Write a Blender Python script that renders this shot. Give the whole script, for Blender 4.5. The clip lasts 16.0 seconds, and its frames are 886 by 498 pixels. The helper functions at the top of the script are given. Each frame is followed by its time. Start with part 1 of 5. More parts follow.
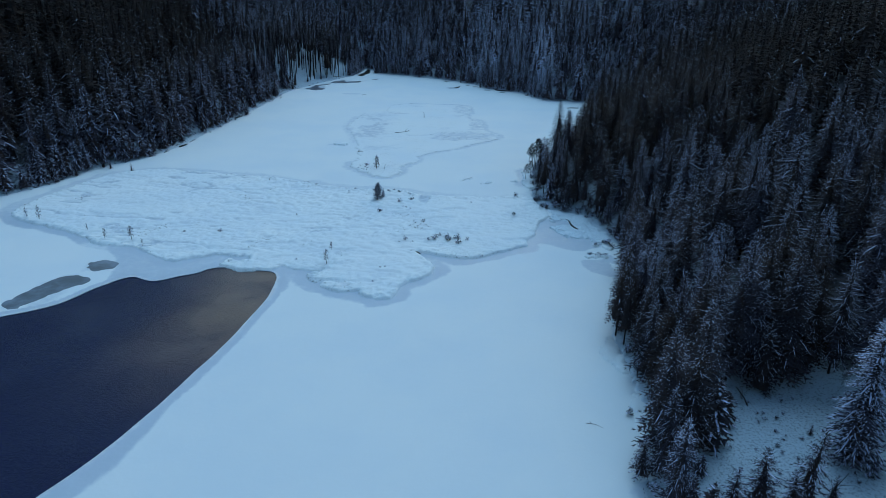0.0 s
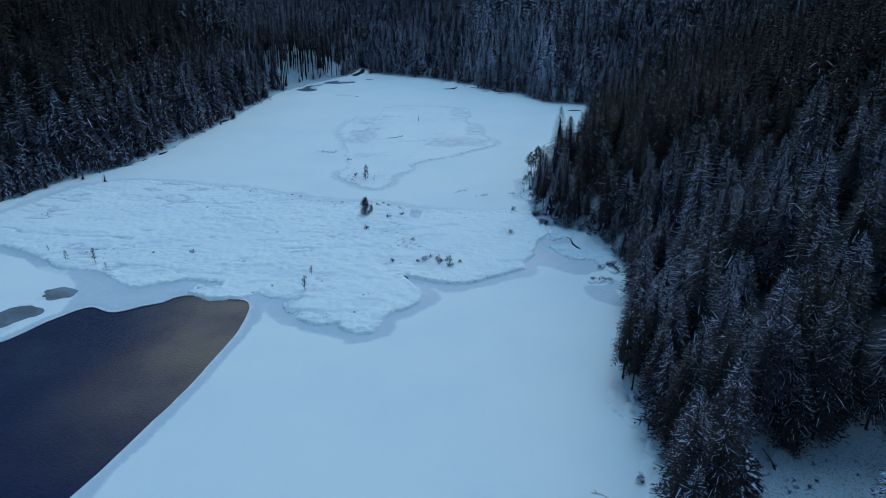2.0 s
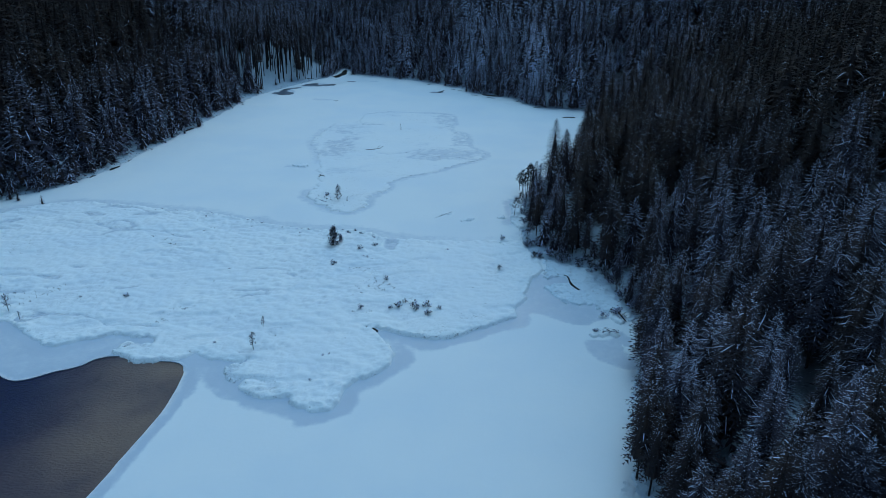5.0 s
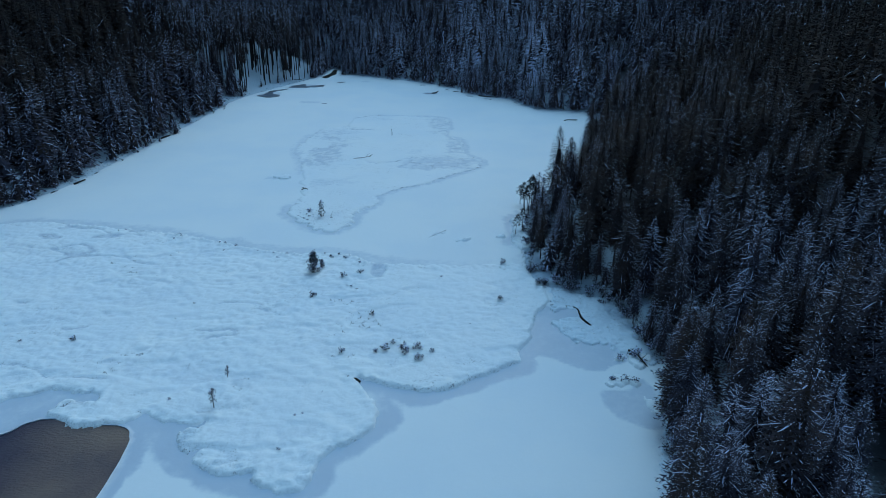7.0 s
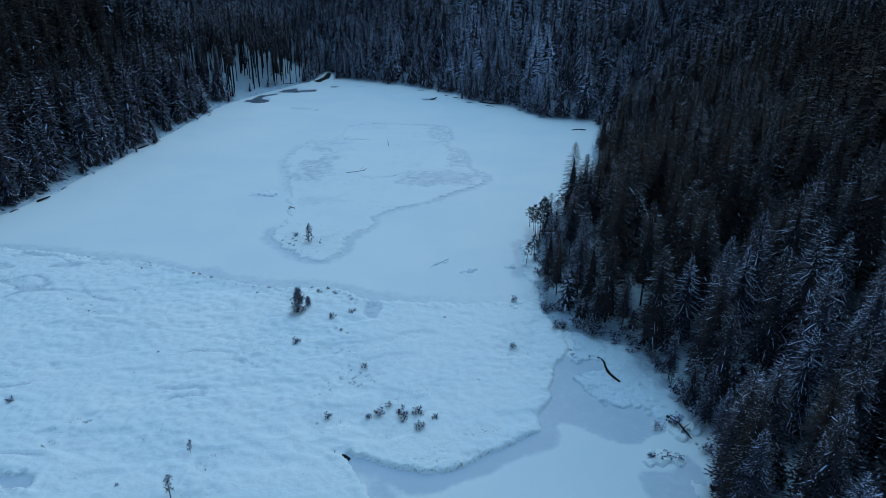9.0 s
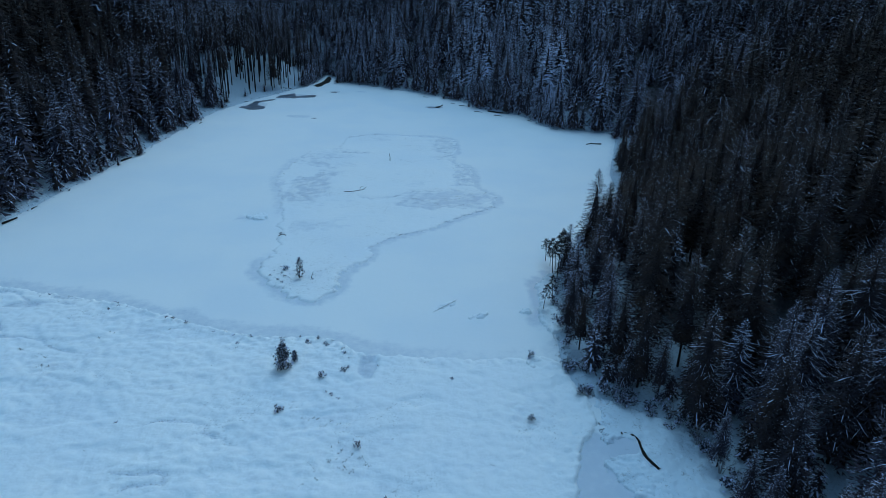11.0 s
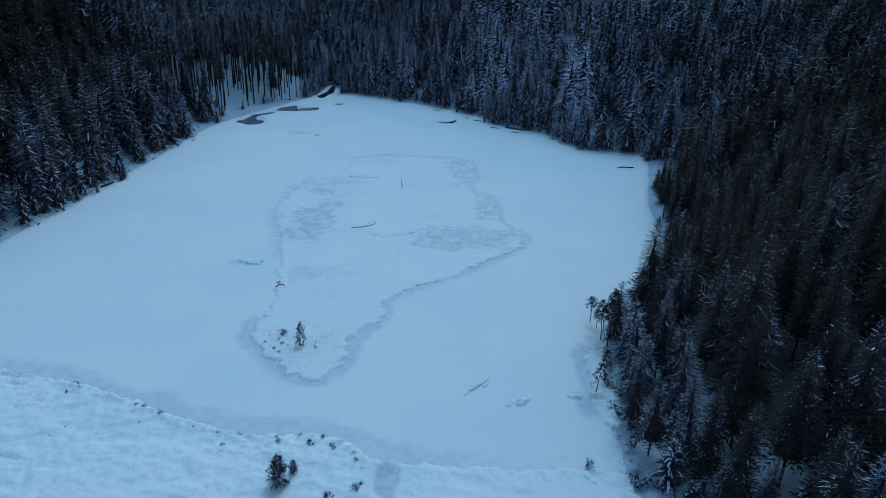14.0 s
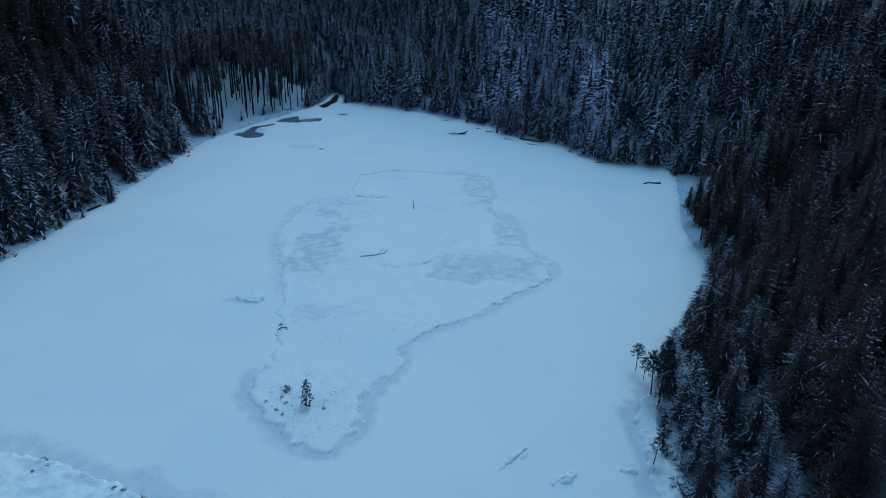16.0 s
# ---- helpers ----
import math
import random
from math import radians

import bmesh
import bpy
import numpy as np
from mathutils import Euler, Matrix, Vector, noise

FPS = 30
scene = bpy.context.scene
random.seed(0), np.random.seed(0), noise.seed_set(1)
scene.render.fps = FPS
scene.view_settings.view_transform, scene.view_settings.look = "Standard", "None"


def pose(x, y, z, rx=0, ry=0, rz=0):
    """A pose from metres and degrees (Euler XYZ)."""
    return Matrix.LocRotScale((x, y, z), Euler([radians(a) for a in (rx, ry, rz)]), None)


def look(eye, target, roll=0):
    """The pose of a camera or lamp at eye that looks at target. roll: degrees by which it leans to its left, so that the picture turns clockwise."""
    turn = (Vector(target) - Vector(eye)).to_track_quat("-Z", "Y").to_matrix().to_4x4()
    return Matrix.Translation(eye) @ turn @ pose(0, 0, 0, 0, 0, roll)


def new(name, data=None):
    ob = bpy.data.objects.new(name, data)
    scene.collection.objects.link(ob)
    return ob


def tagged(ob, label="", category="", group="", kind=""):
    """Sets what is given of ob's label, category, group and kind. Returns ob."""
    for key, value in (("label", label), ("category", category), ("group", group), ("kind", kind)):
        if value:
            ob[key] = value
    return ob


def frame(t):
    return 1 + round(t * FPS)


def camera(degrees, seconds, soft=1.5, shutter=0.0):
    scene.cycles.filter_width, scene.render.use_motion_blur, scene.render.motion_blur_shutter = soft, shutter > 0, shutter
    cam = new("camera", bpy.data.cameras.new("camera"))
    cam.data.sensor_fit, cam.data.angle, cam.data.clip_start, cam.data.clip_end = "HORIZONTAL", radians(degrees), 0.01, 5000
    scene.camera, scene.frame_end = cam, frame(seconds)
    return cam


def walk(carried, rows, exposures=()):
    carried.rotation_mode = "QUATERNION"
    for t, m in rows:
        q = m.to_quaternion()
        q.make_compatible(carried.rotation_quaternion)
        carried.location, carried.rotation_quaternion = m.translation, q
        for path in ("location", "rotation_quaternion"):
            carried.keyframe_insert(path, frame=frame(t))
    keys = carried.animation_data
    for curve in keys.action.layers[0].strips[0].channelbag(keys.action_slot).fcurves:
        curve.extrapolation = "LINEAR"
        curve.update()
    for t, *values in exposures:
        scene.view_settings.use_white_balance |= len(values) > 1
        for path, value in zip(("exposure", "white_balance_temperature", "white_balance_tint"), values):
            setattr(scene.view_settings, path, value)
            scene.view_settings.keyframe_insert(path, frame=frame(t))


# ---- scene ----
cam = camera(65.9, 16.0, soft=0.7)
PATH = [
    (0, (-0.23, -8.624, 50.171), (-0.243, -6.771, 49.419), 0.7),
    (0.5, (0.105, -5.787, 50.237), (0.094, -3.934, 49.483), 0.7),
    (1, (0.655, -2.845, 50.31), (0.638, -0.994, 49.553), 0.6),
    (1.5, (1.097, 0.283, 50.532), (1.079, 2.132, 49.771), 0.5),
    (2, (1.502, 3.341, 50.784), (1.487, 5.189, 50.02), 0.6),
    (2.5, (1.827, 6.478, 50.998), (1.818, 8.326, 50.232), 0.7),
    (3, (2.177, 9.698, 51.08), (2.173, 11.545, 50.311), 0.8),
    (3.5, (2.678, 13.152, 51.024), (2.675, 14.998, 50.254), 0.7),
    (4, (3.004, 16.484, 51.066), (3.007, 18.329, 50.294), 0.9),
    (6.5, (4.262, 34.317, 50.375), (4.281, 36.157, 49.593), 0.6),
    (7, (4.268, 38.218, 50.274), (4.286, 40.058, 49.488), 0.5),
    (7.5, (3.907, 42.192, 50.097), (3.928, 44.031, 49.311), 0.7),
    (8, (3.569, 46.088, 49.912), (3.595, 47.927, 49.126), 0.8),
    (8.5, (3.246, 49.938, 49.689), (3.277, 51.777, 48.904), 0.9),
    (9, (3.132, 53.77, 49.537), (3.164, 55.609, 48.753), 0.9),
    (9.2, (3.072, 55.376, 49.53), (3.107, 57.214, 48.743), 0.9),
    (11.5, (2.132, 72.576, 50.538), (2.157, 74.413, 49.748), 1.6),
    (12, (1.626, 76.112, 50.606), (1.651, 77.95, 49.816), 1.6),
    (12.5, (0.849, 79.613, 50.598), (0.878, 81.451, 49.809), 1.9),
    (13, (0.122, 82.968, 50.774), (0.151, 84.806, 49.985), 2.0),
    (13.5, (-0.621, 86.417, 50.809), (-0.595, 88.255, 50.02), 1.9),
    (14, (-1.496, 89.71, 50.905), (-1.471, 91.547, 50.116), 1.9),
    (14.5, (-2.199, 93.026, 50.93), (-2.176, 94.864, 50.141), 1.8),
    (15, (-3.114, 96.522, 50.781), (-3.091, 98.36, 49.993), 1.7),
    (15.5, (-3.914, 99.892, 50.624), (-3.892, 101.731, 49.839), 1.6),
    (16, (-4.639, 103.326, 50.562), (-4.617, 105.166, 49.779), 1.5),
]
EXPOSURES = [(0.0, 0.84, 5740, -6), (3.0, 0.81, 5720, -6), (7.0, 0.78, 5570, -8), (13.0, 0.77, 5550, -7), (16.0, 0.72, 5430, -9)]
SKY_ELEV, SUN_ELEV, SUN_TURN, SKY_POWER, SUN_POWER = 15.0, 62.0, 20.0, 0.118, 0.5
walk(cam, [(t, look(eye, target, roll)) for t, eye, target, roll in PATH], EXPOSURES)

# ---- light: overcast winter dusk ----
world = bpy.data.worlds.new("dusk_sky")
scene.world = world
world.use_nodes = True
wn, wl = world.node_tree.nodes, world.node_tree.links
wn.clear()
sky = wn.new("ShaderNodeTexSky")
sky.sky_type, sky.sun_disc = "NISHITA", False
sky.sun_elevation, sky.sun_rotation = radians(SKY_ELEV), radians(SUN_TURN)
sky.air_density, sky.dust_density, sky.ozone_density = 1.0, 1.0, 1.0
bg = wn.new("ShaderNodeBackground")
bg.inputs["Strength"].default_value = SKY_POWER
wo = wn.new("ShaderNodeOutputWorld")
wl.new(sky.outputs[0], bg.inputs[0])
wl.new(bg.outputs[0], wo.inputs[0])
sun_data = bpy.data.lights.new("veiled_sun", "SUN")
sun_data.energy, sun_data.angle, sun_data.color = SUN_POWER, radians(30), (0.55, 0.77, 1.0)
sun_ob = new("veiled_sun", sun_data)
sun_ob.rotation_euler = (radians(90 - SUN_ELEV), 0, radians(180 - SUN_TURN))


# ---- small maths ----
def hash2(ix, iy, seed):
    n = (ix.astype(np.int64) * 374761393 + iy.astype(np.int64) * 668265263 + seed * 1442695041) & 0xFFFFFFFF
    n = ((n ^ (n >> 13)) * 1274126177) & 0xFFFFFFFF
    return ((n ^ (n >> 16)) & 0xFFFF) / 65535.0


def vnoise(x, y, seed=0):
    """Smooth value noise, 0 to 1."""
    ix, iy = np.floor(x), np.floor(y)
    fx, fy = x - ix, y - iy
    ux, uy = fx * fx * fx * (fx * (fx * 6 - 15) + 10), fy * fy * fy * (fy * (fy * 6 - 15) + 10)
    a, b = hash2(ix, iy, seed), hash2(ix + 1, iy, seed)
    c, d = hash2(ix, iy + 1, seed), hash2(ix + 1, iy + 1, seed)
    return (a * (1 - ux) + b * ux) * (1 - uy) + (c * (1 - ux) + d * ux) * uy


def fbm(x, y, octaves=4, seed=0):
    out, amp, tot = 0.0, 1.0, 0.0
    for k in range(octaves):
        # each octave is turned, so that no grid shows
        ca, sa = math.cos(0.7 * k + 0.3), math.sin(0.7 * k + 0.3)
        s = 2.03 ** k
        out = out + amp * vnoise((x * ca - y * sa) * s + 17.3 * k, (x * sa + y * ca) * s - 9.1 * k, seed + k)
        tot += amp
        amp *= 0.5
    return out / tot


def sstep(a, b, v):
    u = np.clip((v - a) / (b - a), 0, 1)
    return u * u * (3 - 2 * u)


def ring(points, sub=6):
    """A closed outline through the corners, rounded."""
    p = np.array(points, float)
    a, b, c, d = np.roll(p, 1, 0), p, np.roll(p, -1, 0), np.roll(p, -2, 0)
    out = []
    for k in range(sub):
        u = k / sub
        out.append(0.5 * (2 * b + (c - a) * u + (2 * a - 5 * b + 4 * c - d) * u * u + (3 * b - a - 3 * c + d) * u ** 3))
    return np.stack(out, 1).reshape(-1, 2)


def sdf(poly, x, y):
    """Distance to the outline, positive inside."""
    q = np.stack([np.ravel(x), np.ravel(y)], 1)
    a, b = poly, np.roll(poly, -1, 0)
    e = b - a
    ee = (e * e).sum(1) + 1e-12
    out = np.empty(len(q))
    for s in range(0, len(q), 4000):
        w = q[s:s + 4000, None, :] - a[None]
        u = np.clip((w * e).sum(2) / ee, 0, 1)
        dist = np.sqrt(((w - u[..., None] * e) ** 2).sum(2).min(1))
        yy = q[s:s + 4000, 1][:, None]
        up = (a[:, 1] <= yy) & (b[:, 1] > yy)
        down = (a[:, 1] > yy) & (b[:, 1] <= yy)
        side = e[None, :, 0] * w[..., 1] - w[..., 0] * e[None, :, 1]
        wind = (up & (side > 0)).sum(1) - (down & (side < 0)).sum(1)
        out[s:s + 4000] = np.where(wind != 0, dist, -dist)
    return out.reshape(np.shape(x))


# ---- the plan, in metres ----
SHORE_EAST = [(10, -110), (18, -40), (21, 20), (21, 47), (24, 57), (25.6, 64), (25, 74), (25.5, 82), (29, 96), (31.5, 104), (32.5, 110), (35.5, 114), (35, 121),
              (34, 128), (31, 134), (27, 137.5), (22.5, 140.5), (20.3, 146), (20.4, 153), (20.8, 161), (21.4, 170), (23.4, 175.5), (28.5, 188), (39, 204),
              (44.5, 214), (47, 236), (53, 258), (57.5, 278)]
SHORE_NORTH = [(50, 283), (38, 288), (32, 303), (18, 314), (12, 326), (0, 338.5), (-10, 345), (-22, 353), (-36, 361), (-40, 366), (-47, 380), (-48, 366), (-50, 353), (-57, 337)]
SHORE_WEST = [(-69, 309), (-73, 294), (-74.5, 270), (-77, 245), (-79.5, 222), (-83, 192), (-89, 177), (-95, 171), (-98, 160), (-104, 146), (-122, 125), (-150, 90), (-165, 0),
              (-150, -80), (-60, -130)]
LAKE = ring(SHORE_EAST + SHORE_NORTH + SHORE_WEST, 5)
WATER = ring([(-30.3, 100.8), (-29.8, 93), (-31, 85), (-32.3, 77), (-35.2, 64.4), (-38, 54.8), (-41.5, 46.5), (-48, 36), (-60, 20), (-80, 5), (-108, 10),
              (-118, 40), (-100, 65), (-85, 76), (-69.5, 84.3), (-62.8, 89), (-59.2, 95.6), (-55.5, 99.9), (-51.2, 98.2), (-47.7, 100.3), (-44.7, 101.9), (-43.3, 103.7), (-41, 104.6), (-35.6, 103.5), (-32.2, 103.2)], 8)
BOG_FRONT = [(-96, 132.4), (-89.5, 126.4), (-83.3, 123.9), (-74, 119), (-68.5, 114.4), (-61, 113.6), (-56.8, 110.4), (-52.6, 107.2), (-50.2, 106.8), (-48, 108.5), (-46.1, 109.3), (-44.2, 110.2),
             (-41.3, 109.9), (-38.6, 109.6), (-37.3, 109.1), (-37.3, 107.9), (-38.6, 107.7), (-40.3, 107.9), (-41.6, 106.9), (-41.7, 105.2), (-39.7, 104.2), (-37.9, 103.3), (-35.7, 103.1),
             (-34.6, 103.5), (-32.2, 103.7), (-31, 104.5), (-30.4, 105.8), (-29.1, 104.5), (-26.8, 103.8), (-23.6, 103.4), (-22.7, 104.3), (-23.1, 102.9), (-24.7, 102.6), (-25, 100.5),
             (-23.4, 98.3), (-21.2, 96.8), (-18.8, 95), (-16.3, 95), (-15.4, 95.2), (-15.1, 93.8), (-12.8, 92.8), (-11.7, 92.2), (-9.2, 93.4),
             (-8, 98), (-3.6, 101.8),
             (-2.8, 107.2), (-6.4, 113.2), (-0.5, 110.6), (4.5, 110.3), (9.5, 113), (15.3, 117), (16, 120), (18, 124)]
BOG_BACK = [(19, 129), (22.5, 136), (20.5, 144), (18.4, 148.6), (9.2, 148.2), (-3, 148.7), (-7.4, 149.2), (-10.5, 151.7), (-14.4, 153.4), (-22, 152.8), (-31.6, 156), (-43, 161),
            (-54, 164), (-66, 167), (-78, 168), (-88, 163), (-92, 154), (-95, 143)]
BOG = ring(BOG_FRONT + BOG_BACK, 6)
ISLE = ring([(-28.1, 176.9), (-26.9, 181), (-27, 188), (-29.2, 198.4), (-30.1, 206.5), (-35.3, 223.5), (-35.3, 231), (-33.1, 250), (-25, 257), (-23.6, 269), (-16.8, 273),
             (-8, 271.7), (6.4, 269.9), (8.2, 255.2), (6.9, 245.3), (11.9, 238.6), (12.6, 223.4), (16.5, 217), (15.4, 210), (7.4, 202), (2.5, 196.2), (-5.2, 190.6),
             (-8.7, 186), (-8.9, 181.5), (-12.7, 174.3), (-12.9, 169.3), (-15.5, 164.9), (-18.6, 164.6), (-22.4, 167.4), (-26.2, 172.1)], 6)
# drawn in on the east so added trees out of view shade the clearing
CLEARING = ring([(31.6, 55), (33.5, 62.5), (36, 65.5), (42, 66.6), (50, 66), (53, 60), (51, 48), (44, 38), (36, 30), (26, 28), (26.5, 44), (28.6, 50)], 5)


BANK = ring([(23.2, 177.0), (21.6, 174.6), (20.2, 172.8), (19.2, 171.1), (19.6, 168.5), (19.2, 165), (18.6, 161.3), (18.9, 157.5), (21.5, 156), (24.5, 165), (25, 176)], 5)
SLUSH_BAY = ring([(16.7, 128.5), (15, 121), (14.5, 117.5), (15.3, 115.4), (16.8, 116.9), (17.8, 118.7), (19.4, 118.7), (21.7, 117), (23.9, 115.5), (26.3, 115.1), (28, 116.5), (30.5, 118), (30, 124), (22.5, 132.5), (20, 132)], 5)
SLUSH_GAP = ring([(-66, 113.5), (-62.5, 109), (-60.2, 104.8), (-58.5, 98), (-50, 97), (-41, 103.5), (-31, 102), (-28.3, 94.8), (-27.4, 96.4), (-27.6, 99.5), (-26.4, 101.2), (-25.6, 97.5),
                  (-24, 95.4), (-21.3, 94.6), (-18.3, 92.9), (-11.8, 90.9), (-8, 92.5), (-10, 96), (-24, 106), (-45, 113), (-60, 116)], 5)
SLUSH_COVE = ring([(25.3, 110.4), (25, 108), (25.7, 105.8), (27.4, 104), (29.6, 102.8), (31.8, 104), (32, 109), (31, 113), (29.9, 112), (29.4, 110.9), (27.5, 110.4)], 5)


def trail(x, y, points):
    """Distance to an open line through the points."""
    best = np.full(len(x), 1e9)
    for (ax, ay), (bx, by) in zip(points[:-1], points[1:]):
        dx, dy = bx - ax, by - ay
        t = np.clip(((x - ax) * dx + (y - ay) * dy) / (dx * dx + dy * dy), 0, 1)
        best = np.minimum(best, np.hypot(x - ax - t * dx, y - ay - t * dy))
    return best


def ground_height(x, y):
    d = -sdf(LAKE, x, y)
    bank = 0.45 * sstep(-0.5, 1.6, d) - 0.9 * sstep(0.4, -3.0, d)
    near_east = np.exp(-((x - 30) / 40.0) ** 2 - ((y - 45) / 38.0) ** 2)
    start = 2.5 + 26 * near_east
    rise = np.maximum(d - start, 0)
    hill = 0.43 * rise * rise / (rise + 6.0) * (1 - 0.35 * sstep(90, 220, rise))
    rough = sstep(1.0, 12.0, d) * (3.0 * (fbm(x / 28, y / 28, 3, 5) - 0.5) + 0.8 * (fbm(x / 4, y / 4, 3, 9) - 0.5))
    rough = rough + sstep(-0.3, 1.0, d) * 0.35 * (fbm(x / 1.3, y / 1.3, 2, 19) - 0.4)
    flat = sstep(-4.0, 2.0, sdf(CLEARING, x, y))
    return bank + (hill + rough) * (1 - 0.85 * flat) + flat * 0.1


# ---- materials ----
def shader(name):
    m = bpy.data.materials.new(name)
    m.use_nodes = True
    n, l = m.node_tree.nodes, m.node_tree.links
    return m, n, l, n["Principled BSDF"]


def add(n, kind, **values):
    node = n.new(kind)
    for k, v in values.items():
        node.inputs[k.replace("_", " ")].default_value = v
    return node


def mathn(n, l, op, a, b, clamp=False):
    node = n.new("ShaderNodeMath")
    node.operation, node.use_clamp = op, clamp
    for i, v in enumerate((a, b)):
        if isinstance(v, (int, float)):
            node.inputs[i].default_value = v
        else:
            l.new(v, node.inputs[i])
    return node.outputs[0]


def mixc(n, l, fac, a, b):
    node = n.new("ShaderNodeMix")
    node.data_type = "RGBA"
    for sock, v in ((node.inputs[0], fac), (node.inputs[6], a), (node.inputs[7], b)):
        if isinstance(v, (int, float)):
            sock.default_value = v
        elif isinstance(v, tuple):
            sock.default_value = (*v, 1)
        else:
            l.new(v, sock)
    return node.outputs[2]


def ramp(n, l, fac, lo, hi):
    node = n.new("ShaderNodeMapRange")
    node.interpolation_type = "SMOOTHSTEP"
    node.inputs["From Min"].default_value, node.inputs["From Max"].default_value = lo, hi
    l.new(fac, node.inputs["Value"])
    return node.outputs["Result"]


def noise_at(n, l, scale, detail=4.0, rough=0.55, stretch=None):
    geo = n.new("ShaderNodeNewGeometry")
    tex = add(n, "ShaderNodeTexNoise", Scale=scale, Detail=detail, Roughness=rough)
    vec = geo.outputs["Position"]
    if stretch:
        mp = n.new("ShaderNodeMapping")
        mp.inputs["Scale"].default_value = stretch
        l.new(vec, mp.inputs["Vector"])
        vec = mp.outputs[0]
    l.new(vec, tex.inputs["Vector"])
    return tex.outputs["Fac"]


def attr(n, name):
    node = n.new("ShaderNodeAttribute")
    node.attribute_name = name
    return node.outputs["Fac"]


def bump(n, l, bsdf, height, strength, dist):
    node = add(n, "ShaderNodeBump", Strength=strength, Distance=dist)
    l.new(height, node.inputs["Height"])
    l.new(node.outputs[0], bsdf.inputs["Normal"])


def snow_material(name, bright=0.8, grain=1.0, shade_blue=1.0):
    """Snow with soft drifts; 'wet' turns it to grey slush, the darkening attribute shows dead heath and painted shade.
    """
    m, n, l, b = shader(name)
    big, fine = noise_at(n, l, 0.05, 4), noise_at(n, l, 2.2, 5, 0.65)
    col = mixc(n, l, ramp(n, l, big, 0.35, 0.7), (bright / shade_blue, bright * 1.03, bright * 1.06 * shade_blue), (bright * 0.94 / shade_blue, bright * 0.99, bright * 1.05 * shade_blue))
    wetness = attr(n, "wet")
    mott = mathn(n, l, "ADD", wetness, mathn(n, l, "MULTIPLY", mathn(n, l, "SUBTRACT", noise_at(n, l, 0.7, 6, 0.68), 0.5), 0.9))
    wet = mathn(n, l, "MULTIPLY", ramp(n, l, mott, 0.15, 0.95), mathn(n, l, "MINIMUM", mathn(n, l, "MULTIPLY", wetness, 6.0), 1.0))
    slush = mixc(n, l, noise_at(n, l, 0.25, 3), (0.47, 0.525, 0.62), (0.55, 0.60, 0.69))
    col = mixc(n, l, wet, col, slush)
    dark = attr(n, "dirt_shade")
    dark_grain = mathn(n, l, "ADD", noise_at(n, l, 3.2, 4, 0.7), mathn(n, l, "MULTIPLY", mathn(n, l, "MAXIMUM", mathn(n, l, "SUBTRACT", dark, 0.55), 0.0), 0.7))
    speck = mathn(n, l, "MULTIPLY", ramp(n, l, dark_grain, 0.50, 0.68), dark, True)
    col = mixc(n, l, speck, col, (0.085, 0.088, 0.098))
    l.new(col, b.inputs["Base Color"])
    b.inputs["Roughness"].default_value = 0.75
    rough = mixc(n, l, wet, (0.8, 0.8, 0.8), (0.45, 0.45, 0.45))
    l.new(rough, b.inputs["Roughness"])
    b.inputs["Specular IOR Level"].default_value = 0.25
    h = mathn(n, l, "ADD", noise_at(n, l, 0.9, 4, 0.6), mathn(n, l, "MULTIPLY", fine, 0.45))
    bump(n, l, b, h, 0.55 * grain, 0.35)
    return m


def needle_material(name, green, cover):
    """Dark frosted needles, frost and snow tinted for blue shade; snow lies along the ridges of the boughs, more of it
    where the load is heavy.
    """
    m, n, l, b = shader(name)
    tone = noise_at(n, l, 0.35, 3)
    base = mixc(n, l, ramp(n, l, tone, 0.4, 0.7), green, (green[0] * 1.7, green[1] * 1.45, green[2] * 1.1))
    geo = n.new("ShaderNodeNewGeometry")
    sep = n.new("ShaderNodeSeparateXYZ")
    l.new(geo.outputs["Normal"], sep.inputs[0])
    upward = ramp(n, l, sep.outputs["Z"], 0.1, 0.4)
    load = attr(n, "load")
    frost_haze = mathn(n, l, "ADD", noise_at(n, l, 7.0, 3, 0.7), mathn(n, l, "MULTIPLY", load, 0.9))
    frost_haze = mathn(n, l, "MULTIPLY", ramp(n, l, frost_haze, 0.36, 0.70), upward)
    # the pale coat is frost, its blue painted for the haze over the wood
    base = mixc(n, l, mathn(n, l, "MULTIPLY", frost_haze, 0.26), base, (0.145, 0.155, 0.27))
    lie = mathn(n, l, "ADD", mathn(n, l, "MULTIPLY", attr(n, "snow"), 0.8), mathn(n, l, "MULTIPLY", noise_at(n, l, 5.0, 4, 0.75), 0.8))
    lie = mathn(n, l, "ADD", lie, load)
    lie = mathn(n, l, "ADD", lie, mathn(n, l, "MULTIPLY", noise_at(n, l, 0.11, 2), 0.4))
    snow = mathn(n, l, "MULTIPLY", ramp(n, l, lie, 1.46 - cover, 1.62 - cover), upward)
    # tree snow coloured bluer, as it looks in shade
    l.new(mixc(n, l, snow, base, (0.72, 0.76, 0.99)), b.inputs["Base Color"])
    b.inputs["Roughness"].default_value = 0.85
    b.inputs["Specular IOR Level"].default_value = 0.15
    return m


def bark_material(name, colour):
    m, n, l, b = shader(name)
    g = noise_at(n, l, 6.0, 4, 0.6, (1, 1, 0.25))
    l.new(mixc(n, l, g, colour, tuple(c * 1.8 for c in colour)), b.inputs["Base Color"])
    b.inputs["Roughness"].default_value = 0.9
    b.inputs["Specular IOR Level"].default_value = 0.15
    bump(n, l, b, g, 0.6, 0.03)
    return m


